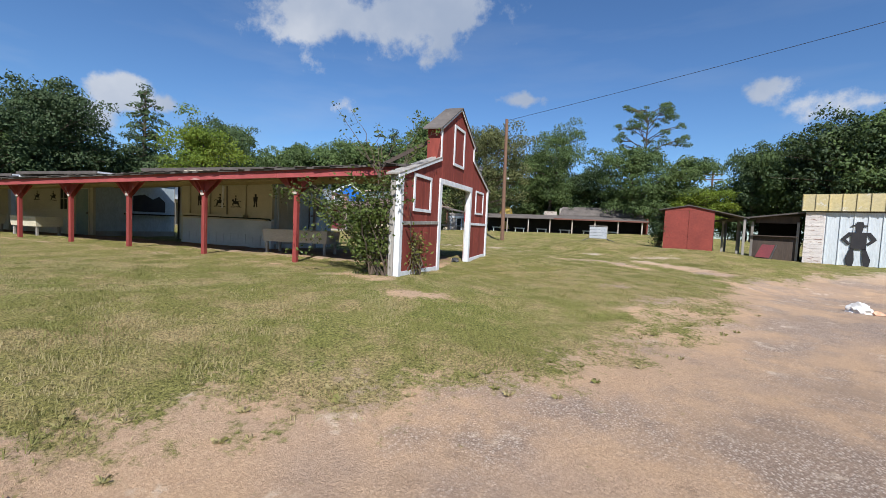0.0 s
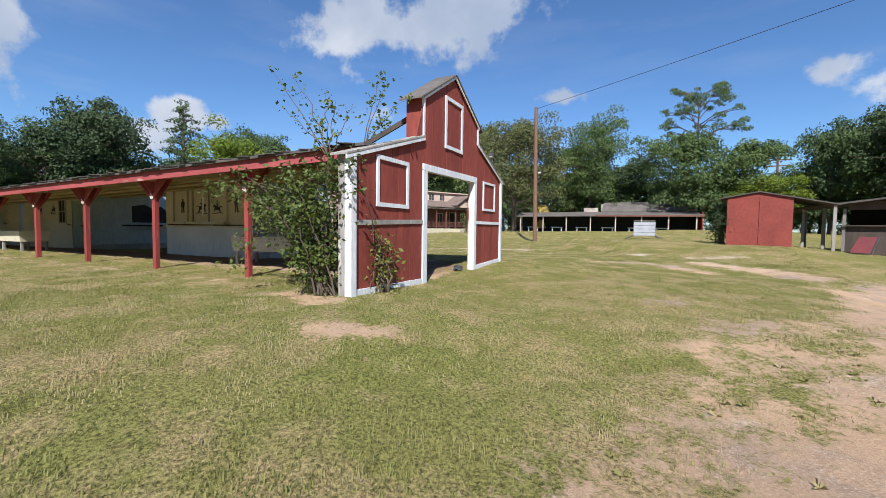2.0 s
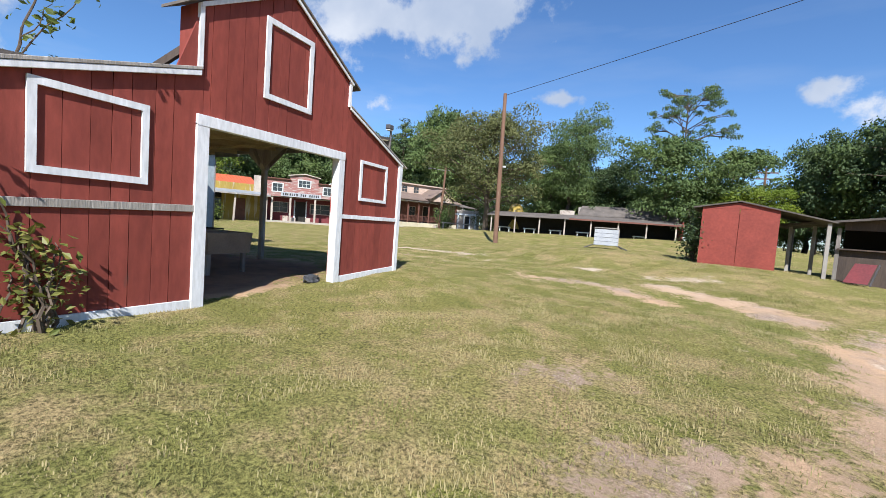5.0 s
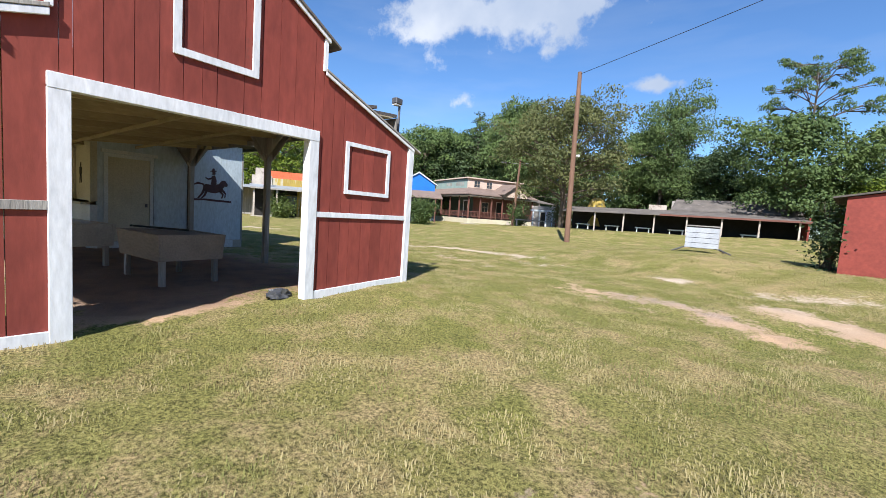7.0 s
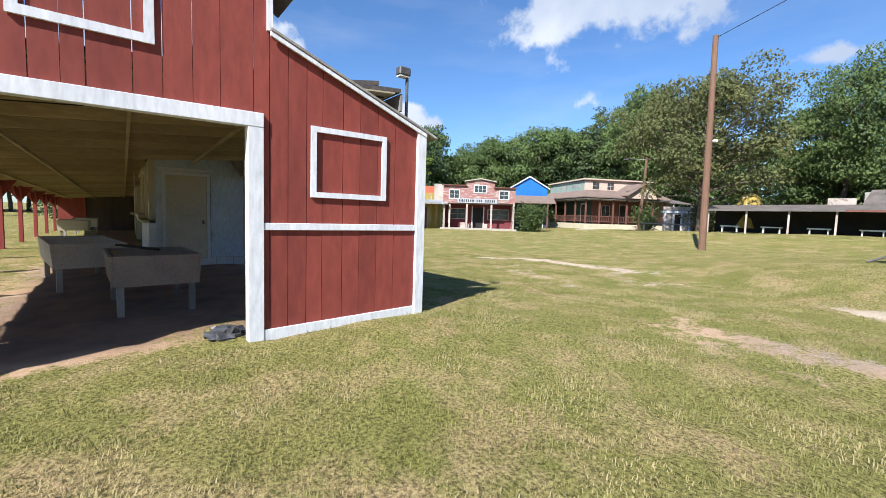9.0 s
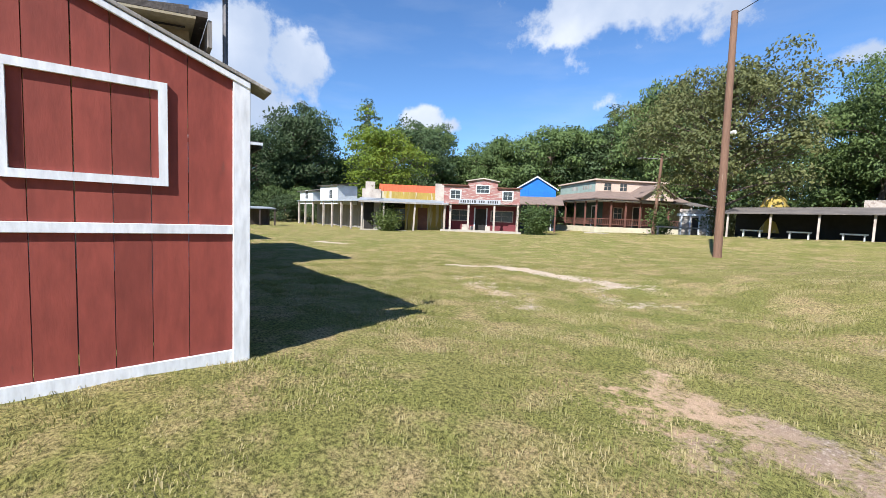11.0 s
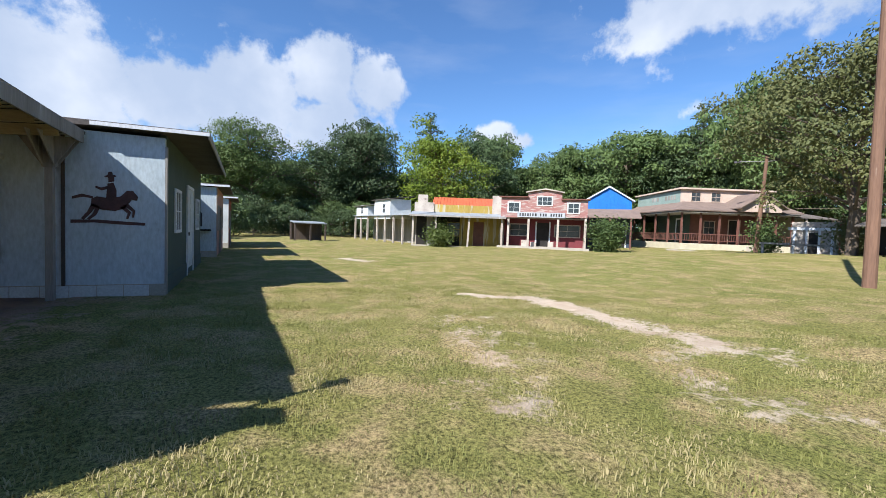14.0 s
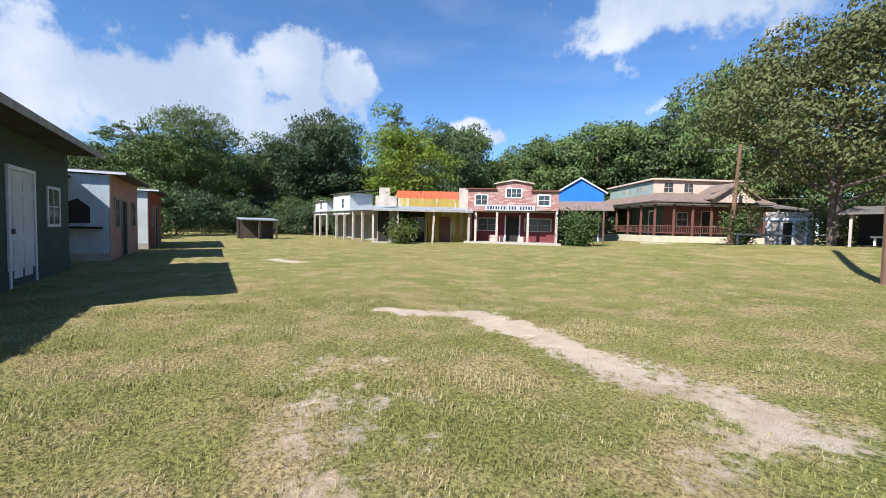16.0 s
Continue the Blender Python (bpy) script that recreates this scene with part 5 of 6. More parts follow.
# near-black sheet on the solid front paints the shade of a doorway
wall_box("doorway", rd, 1.0, -0.03, 1.6, -0.005, 0, 1.6, M_DARK)
hr = thing("hitching_rail", "weathered wooden hitching rail", "rail", pose(-15.0, 41.2, 0.36, 0, 0, 22))
bm = B(); beam(bm, (-1.2, 0, 0.75), (3.2, 0, 0.7), 0.12, 0.12); part("rail", bm, M_OLD_WOOD, hr)
for x in (-1.0, 1.2, 3.0):
    bm = B(); box(bm, x - .07, -.07, -.1, x + .07, .07, 0.72); part("post", bm, M_OLD_WOOD, hr)
fs = thing("far_shelter", "low open shelter with pale roof at the wood's edge", "shed", pose(-33.5, 11.4, -0.1, 0, 0, 95))
bm = B(); prism(bm, [(-1.3, 0, 1.42), (1.3, 0, 1.42), (1.3, 1.8, 1.55), (-1.3, 1.8, 1.55)], (0, 0, 0.08)); part("roof", bm, M_PORCHTIN, fs)
posts(fs, [(-1.2, .1), (0, .1), (1.2, .1), (-1.2, 1.7), (1.2, 1.7)], -0.1, 1.45, M_STALL, 0.12); wall_box('back_wall', fs, -1.3, 1.72, 1.3, 1.8, -.1, 1.5, M_STALL)
slab = thing("concrete_slab", "low broken concrete slab in the grass", "slab", pose(-19.5, 37.0, gz(-19.5, 37.0)))
bm = B(); box(bm, -1, -.4, -.1, 1, .4, .06); part("top", bm, M_CONCRETE, slab)

# ---- long arcade at the back ----
ar = thing("arcade", "long low arcade with tin roof on posts and dark stalls", "building", pose(-7.9, 33.5, 0.72, 0, 0, 6.6))
AL = 15.8
wall_box("back_wall", ar, 0, 2.6, AL, 2.75, 0, 1.9, M_DARK, "dark stall wall"); wall_box("end_wall", ar, AL - .1, 0.2, AL, 2.6, 0, 1.8, M_SHEDRED)
bm = B(); prism(bm, [(-.2, -0.25, 1.38), (AL, -0.25, 1.50), (AL, 2.8, 1.95), (-.2, 2.8, 1.85)], (0, 0, 0.06)); part("roof", bm, M_GREYROOF, ar)
wall_box("fascia", ar, 7.0, -0.28, AL, -0.252, 1.42, 1.55, M_BROWN)
bm = B(); prism(bm, [(7.6, 2.4, 1.9), (AL, 2.4, 2.0), (AL - .3, 4.6, 2.95), (7.9, 4.6, 2.85)], (0, 0, 0.1)); part("upper_roof", bm, M_GREYROOF, ar, "weathered grey shake roof")
wall_box("upper_wall", ar, 7.6, 4.4, AL, 4.55, 0, 2.8, M_OLD_WOOD)
posts(ar, [(0.2 + k * 2.15, 0) for k in range(8)], -0.15, 1.45, M_PALE, 0.1)
wall_box("chimney", ar, 6.0, 2.9, 7.3, 3.6, 1.7, 2.35, M_PALE)
for k in range(6):
    b = thing("stall_bench", "pale bench in front of the dark stalls", "bench", pose(-7.9, 33.5, 0.72, 0, 0, 6.6) @ pose(0.7 + k * 2.3, 0.9, 0), "stall benches")
    bm = B(); box(bm, 0, 0, 0.36, 1.1, 0.35, 0.44); part("seat", bm, M_WHITE_WALL, b)
    for x in (0.1, 0.95):
        bm = B(); box(bm, x, 0.05, 0, x + .07, 0.3, 0.36); part("leg", bm, M_WHITE_WALL, b)
yb = thing("yellow_hut", "small bright yellow domed hut", "hut", pose(-6.5, 37.2, 0.6))
bm = B(); bmesh.ops.create_cone(bm, cap_ends=True, segments=14, radius1=1.1, radius2=0.75, depth=1.8, matrix=pose(0, 0, 1.3)); part("body", bm, M_YELLOW, yb)
bm = B(); bmesh.ops.create_uvsphere(bm, u_segments=14, v_segments=8, radius=0.7, matrix=pose(0, 0, 2.2)); part("dome", bm, M_YELLOW, yb)

# ---- poles and wire ----
pole = thing("utility_pole", "tall brown wooden utility pole standing in the grass", "pole", pose(-3.1, 20.85, 0))
bm = B(); rod(bm, (0, 0, gz(-3.1, 20.85) - .1), (-0.12, 0, 8.85), 0.145, 0.105, 12); part("shaft", bm, M_POLE, pole)
bm = B(); rod(bm, (0.12, -.05, 4.6), (0.26, -.08, 4.6), 0.06, 0.07, 8); part("meter", bm, M_PLASTIC, pole, "small white fitting")
wire = thing("overhead_wire", "thin black overhead cable", "cable")
bm = B()
pa, pb = Vector((-3.22, 20.85, 8.75)), Vector((52, -4.0, 14.5))
prev = pa
for k in range(1, 25):
    t = k / 24
    q = pa.lerp(pb, t) - Vector((0, 0, 2.4 * t * (1 - t)))
    rod(bm, prev, q, 0.013, k=5)
    prev = q
part("cable", bm, M_BLACK, wire)
p2 = thing("utility_pole", "brown wooden pole with a street light arm beside the house", "pole", pose(-17.0, 42.0, 0.3))
bm = B(); rod(bm, (0, 0, -.1), (0.35, 0, 7.4), 0.16, 0.11, 10); part("shaft", bm, M_POLE, p2)
bm = B(); rod(bm, (0.3, 0, 6.9), (-1.3, -.6, 7.1), 0.03); rod(bm, (0.3, 0, 6.9), (1.3, .4, 7.05), 0.03); part("arm", bm, M_METAL, p2)
bm = B(); box(bm, -1.6, -.72, 7.0, -1.2, -.5, 7.12); part("lamp_head", bm, M_METAL, p2)
p3 = thing("utility_pole", "distant utility pole with two crossarms", "pole", pose(17, 56, 0.5))
bm = B(); rod(bm, (0, 0, 0), (0, 0, 9.5), 0.16, 0.12); part("shaft", bm, M_POLE, p3)
for z in (8.9, 8.2):
    bm = B(); box(bm, -1.2, -.06, z, 1.2, .06, z + .12); part("crossarm", bm, M_POLE, p3)

# ---- slatted sign box on a stand ----
cr = thing("sign_stand", "pale slatted sign box on splayed metal legs", "sign", pose(3.5, 13.6, gz(3.5, 13.6), 0, 0, 8))
for k in range(4):
    bm = B(); box(bm, -0.42, -0.02, 0.13 + k * 0.15, 0.42, 0.0, 0.27 + k * 0.15); part("slat", bm, M_SIGN, cr, "", 0.004)
bm = B(); box(bm, -0.42, 0.003, 0.12, 0.42, 0.02, 0.74); part("backing", bm, M_DARK, cr); bm = B(); prism(bm, [(0.425, 0, 0.1), (0.425, 0.55, 0.1), (0.425, 0.4, 0.72), (0.425, 0, 0.74)], (0.02, 0, 0)); part("side_panel", bm, M_OLD_WOOD, cr)
bm = B(); box(bm, -0.42, 0.0, 0.76, 0.44, 0.3, 0.79); part("cap", bm, M_OLD_WOOD, cr)
for s in (-1, 1):
    bm = B(); rod(bm, (s * .4, .1, .15), (s * .75, -.1, 0), .02); rod(bm, (s * .4, .1, .15), (s * .65, .5, 0), .02); part("leg", bm, M_METAL, cr)

# ---- red shed, lean-to, tin building on the right ----
sh = thing("red_shed", "red painted metal shed with ivy on one side", "shed", pose(6.35, 12.45, 0.38, 0, 0, -9))
SW, SD, SH = 1.95, 2.6, 1.78
for a, b in ((0, SW / 2 - .006), (SW / 2 + .006, SW)):
    wall_box("front_panel", sh, a, 0, b, 0.05, -0.1, SH, M_SHEDRED, "red front with paint flakes")
bm = B(); prism(bm, [(0, 0, SH + .004), (SW, 0, SH + .004), (SW, 0, SH + .03), (SW / 2, 0, SH + .2), (0, 0, SH + .03)], (0, 0.05, 0)); part("gable", bm, M_SHEDRED, sh)
# right wall is near-black: the lean-to's shade is put into its colour
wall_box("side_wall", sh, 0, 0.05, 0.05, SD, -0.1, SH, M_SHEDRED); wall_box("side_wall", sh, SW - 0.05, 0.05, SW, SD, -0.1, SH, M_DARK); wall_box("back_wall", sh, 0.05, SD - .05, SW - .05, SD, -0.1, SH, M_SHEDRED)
bm = B(); prism(bm, [(SW / 2, -0.08, SH + .22), (-.25, -0.08, SH + .0), (-.25, -0.08, SH + .04), (SW / 2, -0.08, SH + .26)], (0, SD + .2, 0)); part("roof", bm, M_ROOFING, sh)
bm = B(); prism(bm, [(SW / 2, -0.08, SH + .22), (SW + 1.25, -0.08, SH - .30), (SW + 1.25, -0.08, SH - .26), (SW / 2, -0.08, SH + .26)], (0, SD + .2, 0)); part("roof", bm, M_ROOFING, sh, "lean-to roof")
posts(sh, [(SW + 1.1, 0.05), (SW + 1.1, 2.4), (SW + .5, 2.4)], -0.35, SH - .3, M_OLD_WOOD, 0.09)
bush_thing("ivy", "dark ivy covering the side of the red shed", (6.25, 13.3), (0.22, 0.9), 14, 1600, 0.05, M_LEAF_DARK, 31, 1.75, 0.8)
tb = thing("tin_building", "white tin-sided building with tan parapet and cowboy silhouette", "building", pose(11.55, 12.3, 0.1, 0, 0, -20))
wall_box("wall", tb, 0, 0, 0.62, 0.12, -0.1, 2.12, M_PEELBRICK, "peeling white plank wall"); wall_box("wall", tb, 0.62, 0.03, 6, 0.12, -0.1, 2.12, M_TIN, "pale blue-white tin siding")
for k in range(13):
    wall_box("rib", tb, 0.66 + k * 0.4, 0.0, 0.69 + k * 0.4, 0.029, -0.1, 2.12, M_TIN)
for k in range(12):
    wall_box("plank", tb, 0.005, -0.012 - 0.004 * (k % 2), 0.60, -0.002, -0.08 + k * 0.18, 0.09 + k * 0.18, M_PEELBRICK)
wall_box("parapet", tb, -0.15, -0.15, 6.2, 0.0, 2.17, 2.85, M_TAN, "tan standing-seam parapet")
for k in range(16):
    wall_box("seam", tb, -0.12 + k * 0.4, -0.185, -0.09 + k * 0.4, -0.151, 2.17, 2.85, M_TAN)
wall_box("side_wall", tb, 0, 0.12, 0.12, 5, -0.2, 2.1, M_OLD_WOOD); wall_box("roof", tb, 0, 0.0, 6.2, 5, 2.12, 2.168, M_ROOFING)
COW = [[(.30, 0), (.46, 0), (.50, .25), (.46, .72), (.36, .72), (.24, .3)], [(.78, 0), (.92, 0), (.96, .28), (.80, .72), (.70, .72), (.72, .3)], [(.36, .68), (.80, .68), (.80, 1.2), (.90, 1.35), (.28, 1.35), (.36, 1.2)],
       [(.28, 1.35), (.10, 1.12), (.08, 1.06), (.30, .84), (.36, .90), (.22, 1.08), (.36, 1.22)], [(.90, 1.35), (1.06, 1.12), (1.08, 1.06), (.86, .84), (.80, .90), (.94, 1.08), (.80, 1.22)],
       [(.50, 1.35), (.66, 1.35), (.70, 1.58), (.46, 1.58)], [(.34, 1.58), (.82, 1.58), (.80, 1.64), (.70, 1.64), (.67, 1.76), (.49, 1.76), (.46, 1.64), (.36, 1.64)]]
poly_decal("cowboy_cutout", tb, COW, (1.05, -0.002, 0.0), X_, OUT, M_BLACK, "flat black cut-out silhouette of a cowboy", 0.01)
st = thing("dark_stall", "dark open-sided stall with sagging roof", "shed", pose(9.9, 13.0, 0.2, 0, 0, -22))
# boards and back wall carry the shade under the stall roof in their colour
wall_box("wall", st, 0, 0.3, 1.6, 0.4, -0.1, 0.95, M_STALL, "dark board wall"); wall_box("back_wall", st, 0, 2.4, 1.6, 2.5, -0.1, 1.8, M_DARK); wall_box("counter", st, 0, 0.15, 1.6, 0.4, 0.96, 1.0, M_STALL)
wall_box("board", st, 0.1, 0.32, 1.6, 0.4, 1.55, 1.85, M_STALL)
bm = B(); prism(bm, [(-1.6, 0.0, 1.55), (1.75, -0.1, 1.98), (1.75, 3, 2.0), (-1.6, 3, 1.6)], (0, 0, 0.06)); part("roof", bm, M_ROOFING, st)
posts(st, [(0, 0.3), (1.58, 0.3), (-1.5, 0.2), (-1.4, 2.8), (-0.8, 2.8)], -0.2, 1.6, M_OLD_WOOD, 0.09)
ch = thing("lounge_chair", "faded red folding chair leaning by the stall", "chair", pose(10.3, 12.55, 0.2, 0, 0, -20))
bm = B(); prism(bm, [(-.3, -.3, .05), (.2, -.3, .05), (.35, .1, .6), (-.1, .1, .6)], (0, .04, .0)); part("back", bm, M_MAROON, ch)
bm = B(); beam(bm, (-.3, -.3, 0), (.0, .15, .6), .03, .03); beam(bm, (.25, -.3, 0), (.4, .15, .6), .03, .03); part("frame", bm, M_METAL, ch)
bag = thing("plastic_bag", "crumpled white plastic bag on the dirt track", "bag")
bm = B()
bmesh.ops.create_icosphere(bm, subdivisions=3, radius=1)
gx, gy = 8.7, 1.6
for v in bm.verts:
    v.co = Vector((v.co.x * .2, v.co.y * .16, max(v.co.z, -.35) * .17)) * (1 + 0.45 * noise.noise(v.co * 2.3)) + Vector((gx, gy, gz(gx, gy) + .04))
part("film", bm, M_PLASTIC, bag)
bm = B()
bmesh.ops.create_icosphere(bm, subdivisions=2, radius=1)
for v in bm.verts:
    v.co = Vector((v.co.x * .11, v.co.y * .10, max(v.co.z, -.3) * .07)) * (1 + 0.6 * noise.noise(v.co * 2.7)) + Vector((gx + .27, gy - .03, gz(gx + .27, gy) + .02))
part("wrapper", bm, mat("orange_wrapper", (0.55, 0.22, 0.10), (0.60, 0.40, 0.28), 9, 0.5, 0.2, 30), bag, "crumpled orange wrapper")

# ---- trees ----


def crown_mesh(name, clumps, n_leaf, leaf, material, rs, flat):
    """Leaves on the shells of uneven clumps, mostly facing outwards and up."""
    vol = np.array([r * r for _, r in clumps])
    share = np.maximum(12, (n_leaf * vol / vol.sum()).astype(int))
    pts, nrm = [], []
    for (c, r), k in zip(clumps, share):
        d = rs.randn(k, 3)
        d[:, 2] = np.where(d[:, 2] < -0.5, -d[:, 2] * .6, d[:, 2])
        d /= np.linalg.norm(d, axis=1)[:, None]
        lump = 1 + .22 * np.sin(d[:, 0] * 5 + r * 9) * np.sin(d[:, 1] * 6 + c[0]) + .14 * np.sin(d[:, 2] * 9 + c[1] * 3)
        rr = r * lump * rs.uniform(.30, 1.06, k) ** .42
        pts.append(c + d * rr[:, None] * np.array([1.12, 1.12, flat]))
        nrm.append(d + np.array([0, 0, .25]) + rs.randn(k, 3) * .55)
    p, m = np.concatenate(pts), np.concatenate(nrm)
    m /= np.linalg.norm(m, axis=1)[:, None]
    n = len(p)
    d = np.cross(m, rs.randn(n, 3)); d /= np.linalg.norm(d, axis=1)[:, None]
    e = np.cross(m, d)
    s = (leaf * rs.uniform(.55, 1.35, n))[:, None]
    v = np.stack([p - d * s, p + e * s * .62 - m * s * .2, p + d * s, p - e * s * .62 - m * s * .2], 1).reshape(-1, 3)
    me = bpy.data.meshes.new(name)
    me.from_pydata(v.tolist(), [], np.arange(4 * n).reshape(n, 4).tolist())
    me.materials.append(material)
    return me


def tree_parts(seed, leaf_m, shape, n_leaf, leaf, n_limb=26):
    """Trunk and crown of a tree about 10 m tall, standing at the origin."""
    rs = np.random.RandomState(seed)
    bm = B()
    H = 10.0
    clumps = []
    top = {"cone": 9.3, "high": 8.2, "thin": 8.8, "mound": 5.0}.get(shape, 7.6)
    line = [Vector((0, 0, -0.4))]
    for k in range(1, 9):
        t = k / 8
        line.append(Vector((line[-1].x + rs.randn() * .10, line[-1].y + rs.randn() * .10, top * t)))
        girth = {"thin": .13, "mound": .12, "oak": .24}.get(shape, .23)
        rod(bm, line[-2], line[-1], girth * (1 - (t - .125) * .85) + .02, girth * (1 - t * .85) + .02, 7)
    low = {"cone": .12, "high": .30, "thin": .60, "mound": .02, "oak": .20}.get(shape, .20)
    for k in range(n_limb):
        t = low + (1 - low) * ((k + rs.uniform(.1, .9)) / n_limb)
        az = k * 2.4 + rs.randn() * .35
        i = min(7, int(t * 8))
        p = line[i].lerp(line[i + 1], t * 8 - i)
        u = (t - low) / (1 - low)
        if shape == "cone":
            reach, lift, r = 2.5 * (1 - u) ** .8 + .25, .05, .75 * (1 - u) + .28
        elif shape == "high":
            reach, lift, r = 3.3 * (.55 + .45 * math.sin(u * 3)), .45, rs.uniform(.9, 1.45)
        elif shape == "thin":
            reach, lift, r = 3.5 * (1.05 - .55 * u), .34, rs.uniform(.30, .62)
        elif shape == "mound":
            reach, lift, r = 3.6 * math.sqrt(max(.1, 1 - u * u)), .35, rs.uniform(.9, 1.4)
        elif shape == "oak":
            reach, lift, r = 4.0 * math.sqrt(max(.12, 1 - (1.5 * u - .5) ** 2)), .36, rs.uniform(.75, 1.25)
        else:
            reach, lift, r = 3.2 * math.sqrt(max(.12, 1 - (1.7 * u - .75) ** 2)), .38, rs.uniform(.95, 1.45)
        reach *= rs.uniform(.68, 1.12)
        e = p + Vector((math.cos(az) * reach, math.sin(az) * reach, reach * lift * rs.uniform(.4, 1.4)))
        e.z = min(e.z, H - r * .6)
        mid = p.lerp(e, .5) + Vector((rs.randn() * .15, rs.randn() * .15, .22))
        rod(bm, p, mid, girth * .30, girth * .2, 5)
        rod(bm, mid, e, girth * .2, .012, 5)
        clumps.append((np.array(e), r))
        for q in range(2 if shape in ("thin", "oak") else 1):
            w = e + Vector((rs.randn() * .9, rs.randn() * .9, rs.randn() * .5 + .1)) * r
            rod(bm, mid, w, .03, .008, 4)
            clumps.append((np.array(w), r * rs.uniform(.45, .8)))
        if shape != "thin":
            clumps.append((np.array(mid), r * .75))
    if shape != "thin":
        clumps.append((np.array(line[-1]) + np.array([0, 0, .3]), .45 if shape == "cone" else 1.0))
    crown = crown_mesh("crown", clumps, n_leaf, leaf, leaf_m, rs, .62 if shape in ("thin", "cone") else .78)
    trunk = mesh_of("trunk", bm, M_BARK)
    peak = max(v.co.z for v in crown.vertices)
    for me in (trunk, crown):
        me.transform(Matrix.Diagonal((1, 1, H / peak, 1)))
    return trunk, crown


KINDS = {"broad": tree_parts(1, M_LEAF, "round", 16000, .115), "broad2": tree_parts(2, M_LEAF, "round", 16000, .115), "dark": tree_parts(3, M_LEAF_DARK, "round", 17000, .11, 34), "pine": tree_parts(4, M_LEAF_DARK, "cone", 10000, .10, 44),
         "bright": tree_parts(5, M_LEAF_BRIGHT, "round", 18000, .10, 36), "oak": tree_parts(6, M_LEAF_OAK, "oak", 30000, .085, 46), "high": tree_parts(8, M_LEAF, "high", 26000, .08, 30), "thin": tree_parts(7, M_LEAF, "thin", 8500, .062, 26),
         "wood": tree_parts(9, M_LEAF, "round", 6500, .14), "wood_dark": tree_parts(10, M_LEAF_DARK, "round", 6500, .14), "mound": tree_parts(12, M_LEAF_DARK, "mound", 6000, .15), "mound_green": tree_parts(13, M_LEAF, "mound", 6000, .15)}
LABELS = {"broad": "tall broadleaf tree with full green crown", "broad2": "broadleaf woodland tree with uneven green crown", "dark": "dense dark green woodland tree", "pine": "tall dark pointed conifer in the woodland", "bright": "yellow-green leafy tree in the sun",
          "high": "tall tree with open rounded crown on a bare trunk", "wood": "woodland tree in a dense green belt", "wood_dark": "dark green tree in the woodland belt", "mound": "dense dark undergrowth at the wood's edge", "mound_green": "dense green undergrowth at the wood's edge",
          "oak": "large old oak with olive leaves and pale limbs", "thin": "sparse half-bare tree with open crown"}


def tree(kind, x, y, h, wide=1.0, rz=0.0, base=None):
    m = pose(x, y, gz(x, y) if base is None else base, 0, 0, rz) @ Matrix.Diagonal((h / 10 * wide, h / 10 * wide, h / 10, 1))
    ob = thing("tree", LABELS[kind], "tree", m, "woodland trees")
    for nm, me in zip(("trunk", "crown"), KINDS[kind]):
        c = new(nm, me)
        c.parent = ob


rt = random.Random(21)
# the woodland belt: bearing from the yard, tree height, distance
BELT = [(50.5, 11.7), (60.7, 11.7), (63.7, 9.4), (67.9, 8.6), (70, 6.1), (72, 4.6), (74, 5.2), (79, 6.4), (90, 6.1), (97, 8.0), (102, 10.0), (106, 11.7), (113, 12.5), (116.6, 15.1),
        (125, 15.1), (128.6, 14.3), (132.3, 11.8), (137.9, 12.6), (140.7, 12), (144, 13), (146.3, 10.6), (151, 10.4), (156.7, 10.4), (163.4, 10.8), (168.2, 11.5), (175, 12.6), (182, 10.6), (205, 10)]


def belt(a):
    for (a0, h0), (a1, h1) in zip(BELT, BELT[1:]):
        if a0 <= a <= a1:
            return h0 + (h1 - h0) * (a - a0) / (a1 - a0)
    return 10


CX, CY = 2.0, 2.0
a = 50.5
while a < 205:
    d = 42 + 24 * smooth(98, 105, a)
    for ring in (0, 1):
        az = a + rt.uniform(-.9, .9) + ring * 1.7
        dist = d + rt.uniform(-2, 2) + ring * 6
        h = belt(az) * rt.uniform(.86, 1.0) * (1 + .08 * ring)
        tree(rt.choice(("wood", "wood_dark", "wood")), CX + dist * math.cos(radians(az)), CY + dist * math.sin(radians(az)), h, rt.uniform(.85, 1.15) * (1.25 if h < 8 else 1), rt.uniform(0, 360))
    a += 3.4 if a > 112 else 4.6
while a < 410:
    az, dist = a + rt.uniform(-2, 2), rt.uniform(50, 58)
    tree(rt.choice(("wood", "wood_dark")), CX + dist * math.cos(radians(az)), CY + dist * math.sin(radians(az)), rt.uniform(10, 13), 1.3, rt.uniform(0, 360))
    a += 9
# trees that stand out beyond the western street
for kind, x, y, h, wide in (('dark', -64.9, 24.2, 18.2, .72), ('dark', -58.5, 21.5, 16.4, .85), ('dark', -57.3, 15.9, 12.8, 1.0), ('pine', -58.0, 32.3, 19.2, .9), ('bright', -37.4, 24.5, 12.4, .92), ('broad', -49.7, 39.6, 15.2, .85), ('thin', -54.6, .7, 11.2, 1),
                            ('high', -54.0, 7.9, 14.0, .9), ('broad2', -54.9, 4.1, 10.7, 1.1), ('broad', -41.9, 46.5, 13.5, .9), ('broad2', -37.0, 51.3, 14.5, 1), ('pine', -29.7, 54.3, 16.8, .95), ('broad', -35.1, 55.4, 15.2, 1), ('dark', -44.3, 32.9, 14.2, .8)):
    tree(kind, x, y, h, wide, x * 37)
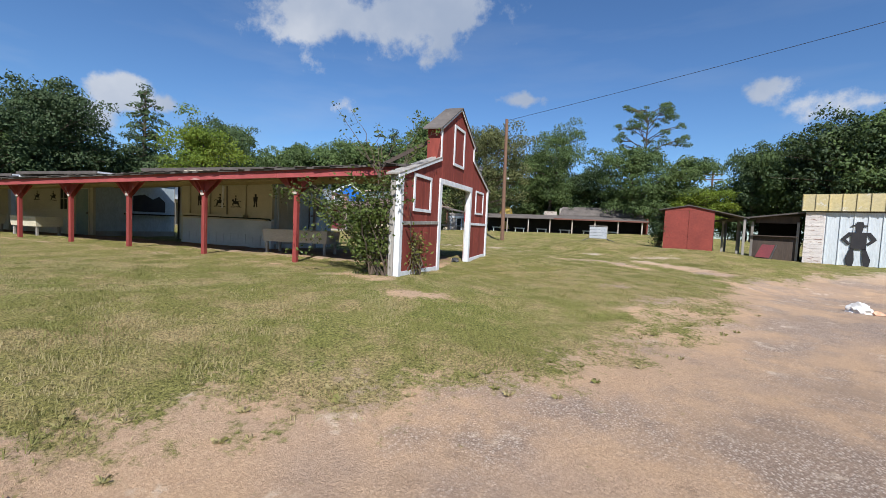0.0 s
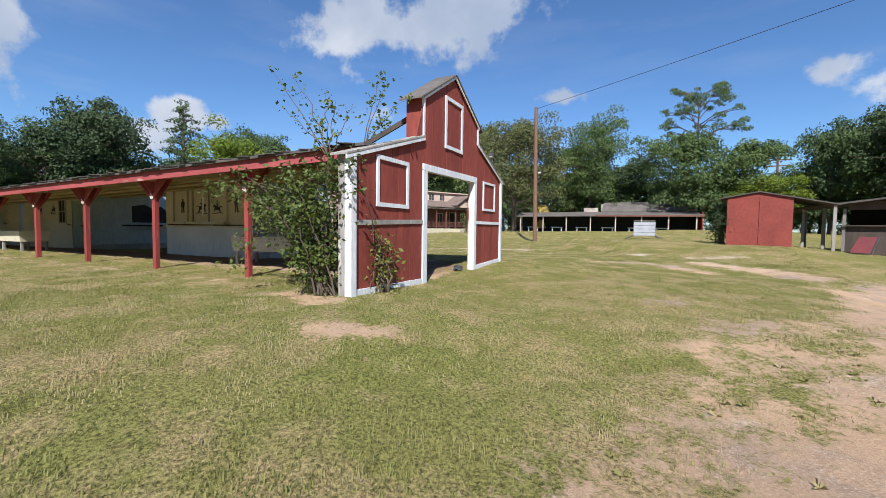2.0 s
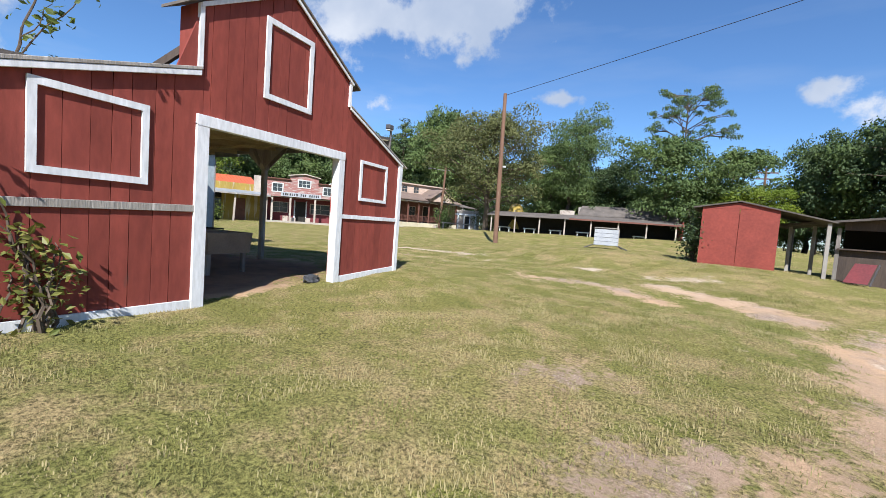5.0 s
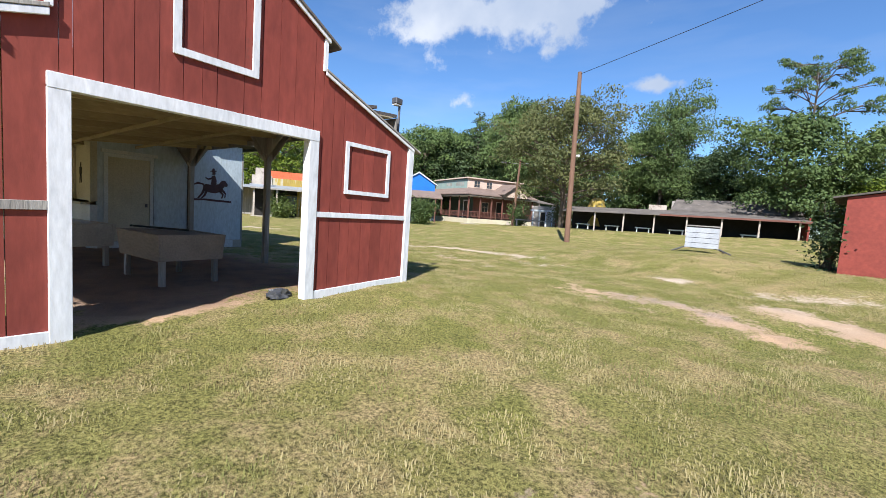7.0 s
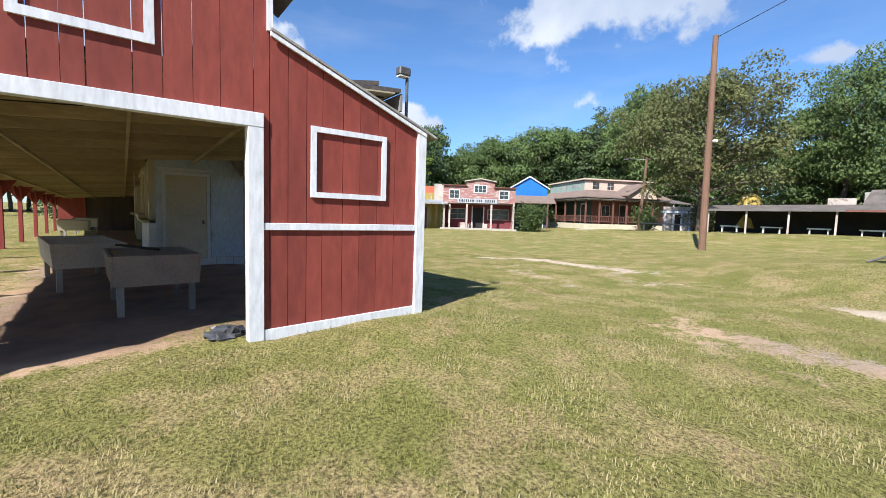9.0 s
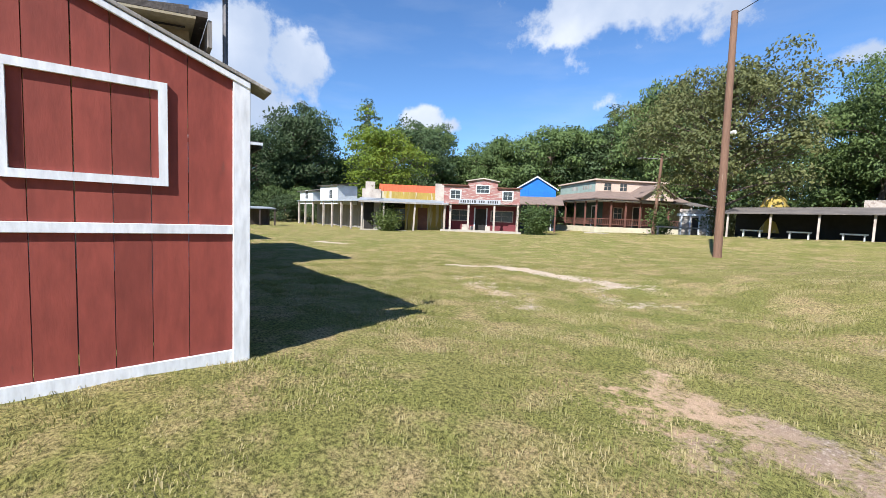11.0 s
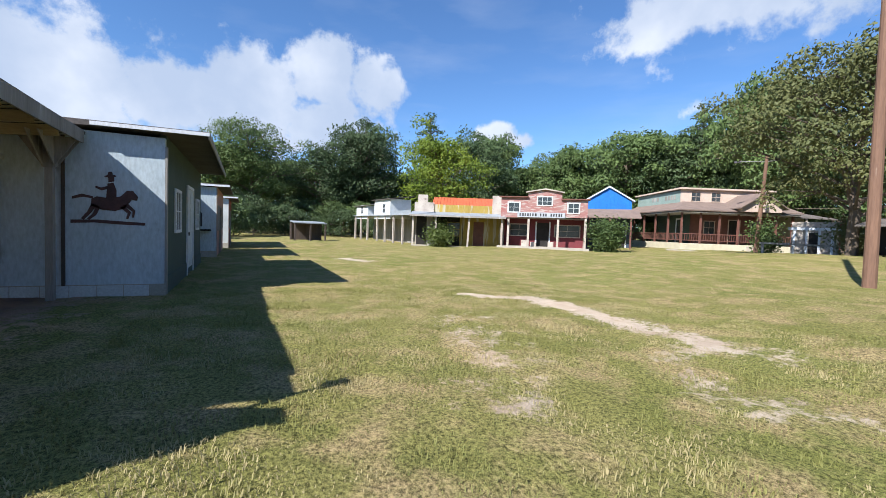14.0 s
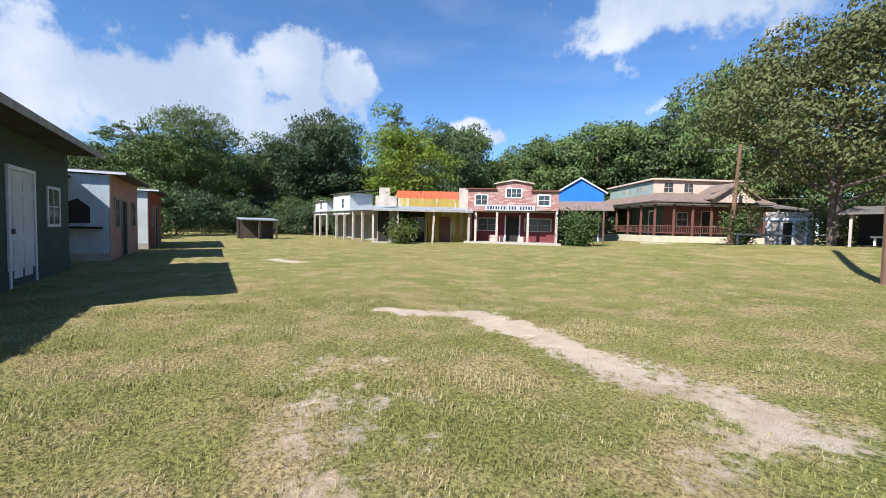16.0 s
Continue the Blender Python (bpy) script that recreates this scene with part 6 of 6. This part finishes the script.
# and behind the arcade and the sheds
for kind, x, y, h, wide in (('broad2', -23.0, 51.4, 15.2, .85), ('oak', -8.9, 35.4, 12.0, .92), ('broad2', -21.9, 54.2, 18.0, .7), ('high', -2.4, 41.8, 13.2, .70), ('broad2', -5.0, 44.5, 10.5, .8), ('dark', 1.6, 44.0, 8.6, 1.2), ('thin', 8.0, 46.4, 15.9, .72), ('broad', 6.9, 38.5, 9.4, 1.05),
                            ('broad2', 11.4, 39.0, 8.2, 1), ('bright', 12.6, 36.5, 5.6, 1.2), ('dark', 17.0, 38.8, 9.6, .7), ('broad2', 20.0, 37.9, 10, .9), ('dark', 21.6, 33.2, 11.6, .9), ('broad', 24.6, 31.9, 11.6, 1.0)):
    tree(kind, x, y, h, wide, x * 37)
# undergrowth that closes the wood's edge
for k in range(52):
    az = 116 + k * 1.75 if k < 40 else 58 + (k - 40) * 4.2
    dist = 56 + rt.uniform(-2, 4) - 18 * (1 - smooth(97, 103, az)) - 4 * smooth(150, 156, az) - 16 * smooth(172, 180, az)
    x, y = CX + dist * math.cos(radians(az)), CY + dist * math.sin(radians(az))
    tree(rt.choice(("mound", "mound_green", "mound")), x, y, rt.uniform(3.6, 5.4) * (.62 if az < 95 else 1), 1.25, rt.uniform(0, 360), gz(x, y) - .3)

bush_thing("round_bush", "dense round green bush on the lawn", (-21.9, 31.8), (1.1, 1.1), 40, 5200, 0.11, M_LEAF, 41, 2.4, 1.6)
bush_thing("porch_bush", "green bush beside the porch steps", (-16.9, 42.6), (.7, .7), 18, 1600, 0.10, M_LEAF, 42, 2.6, 1.3)
bush_thing("small_bush", "small green shrub by the hitching rail", (-16.0, 42.0), (.5, .5), 14, 900, 0.09, M_LEAF, 43, 1.5, 1.1)
bush_thing("oak_undergrowth", "scrubby undergrowth round the oak trunk", (-9.9, 39.2), (1.3, 1.0), 30, 3200, 0.10, M_LEAF_OAK, 44, 2.2, 1.6)
bush_thing("porch_weeds", "weeds growing up the yellow store's porch", (-28.6, 20.6), (1.0, 1.0), 24, 2200, 0.09, M_VINE, 45, 1.5, 1.4)
bush_thing("porch_creeper", "green creeper inside the dark porch", (-30.6, 21.7), (.8, .8), 16, 1500, 0.09, M_LEAF, 46, 2.2, 1.3)

# ---- grass blades near the walk ----


def grass(seed, n, x0, x1, y0, y1, hmin, hmax, keep):
    rs = np.random.RandomState(seed)
    x, y = rs.uniform(x0, x1, n), rs.uniform(y0, y1, n)
    d = dirt_array(x, y) + rs.uniform(-.28, .28, n)
    clump = np.sin(x * 2.3 + 1.1 * np.sin(y * 1.7)) * np.sin(y * 2.9 + 1.3 * np.sin(x * 1.3)) + .5 * np.sin(x * 7.1 + y * 3) * np.sin(y * 6.3 - x * 2)
    ok = (d < .42) & (rs.uniform(-1.5, 1.2, n) < clump + .5) & keep(x, y)
    x, y, clump = x[ok], y[ok], clump[ok]
    k = len(x)
    z = gz_array(x, y)
    h = rs.uniform(hmin, hmax, k) * (1 + .3 * clump)
    az, bend = rs.uniform(0, math.tau, k), rs.uniform(.3, 1.3, k)
    w = rs.uniform(.002, .0042, k) * (1 + (hmax > .075) * .5)
    px, py = -np.sin(az), np.cos(az)
    ox, oy = np.cos(az) * h * bend, np.sin(az) * h * bend
    v = np.stack([np.stack([x - px * w, y - py * w, z - .01], -1), np.stack([x + px * w, y + py * w, z - .01], -1),
                  np.stack([x + px * w * .8 + ox * .45, y + py * w * .8 + oy * .45, z + h * .65], -1), np.stack([x - px * w * .8 + ox * .45, y - py * w * .8 + oy * .45, z + h * .65], -1),
                  np.stack([x + ox, y + oy, z + h * .95], -1)], 1).reshape(-1, 3)
    b = np.arange(k)[:, None] * 5
    q = (b + np.array([[0, 1, 2, 3]])).tolist()
    t = (b + np.array([[3, 2, 4]])).tolist()
    me = bpy.data.meshes.new("grass")
    me.from_pydata(v.tolist(), [], q + t)
    me.materials.append(M_BLADE)
    return tagged(new("grass", me), "short mown grass blades, green and straw-coloured", "grass", kind="stuff")


clear = lambda x, y: ~((x < 0.03) & (x > -26) & (y > -1.0) & (y < 5.3))
grass(1, 560000, -7, 8, -8, 13, .010, .030, clear)
grass(2, 150000, -28, 12, -7, 24, .016, .042, clear)
grass(3, 14000, -6, 3, -9, -6.2, .03, .065, lambda x, y: y < -6.4 + .25 * x)


def weed_tufts():
    rs = np.random.RandomState(9)
    for k in range(60):
        i = rs.randint(2, 8)
        (ax, ay), (bx, by) = ROAD[i], ROAD[i + 1]
        t = rs.uniform()
        x, y = ax + (bx - ax) * t + rs.randn() * .28, ay + (by - ay) * t + rs.randn() * .28
        if math.hypot(x - 3.7, y + 9.3) < 1.2:
            continue
        n = rs.randint(14, 34)
        g, v, f = gz(x, y), [], []
        for q in range(n):
            az, ln, up = rs.uniform(0, math.tau), rs.uniform(.025, .065), rs.uniform(.2, 1.1)
            c, sn, w = math.cos(az), math.sin(az), .003
            b = len(v)
            v += [(x - sn * w, y + c * w, g - .01), (x + sn * w, y - c * w, g - .01), (x + c * ln * .6 + sn * w, y + sn * ln * .6 - c * w, g + ln * up * .6), (x + c * ln, y + sn * ln, g + ln * up * .5)]
            f += [(b, b + 1, b + 2), (b, b + 2, b + 3)]
        me = bpy.data.meshes.new("weed_tuft")
        me.from_pydata(v, [], f)
        me.materials.append(M_BLADE)
        tagged(new("weed_tuft", me), "small sprawling weed tuft at the track's edge", "weed", "weed tufts")


weed_tufts()
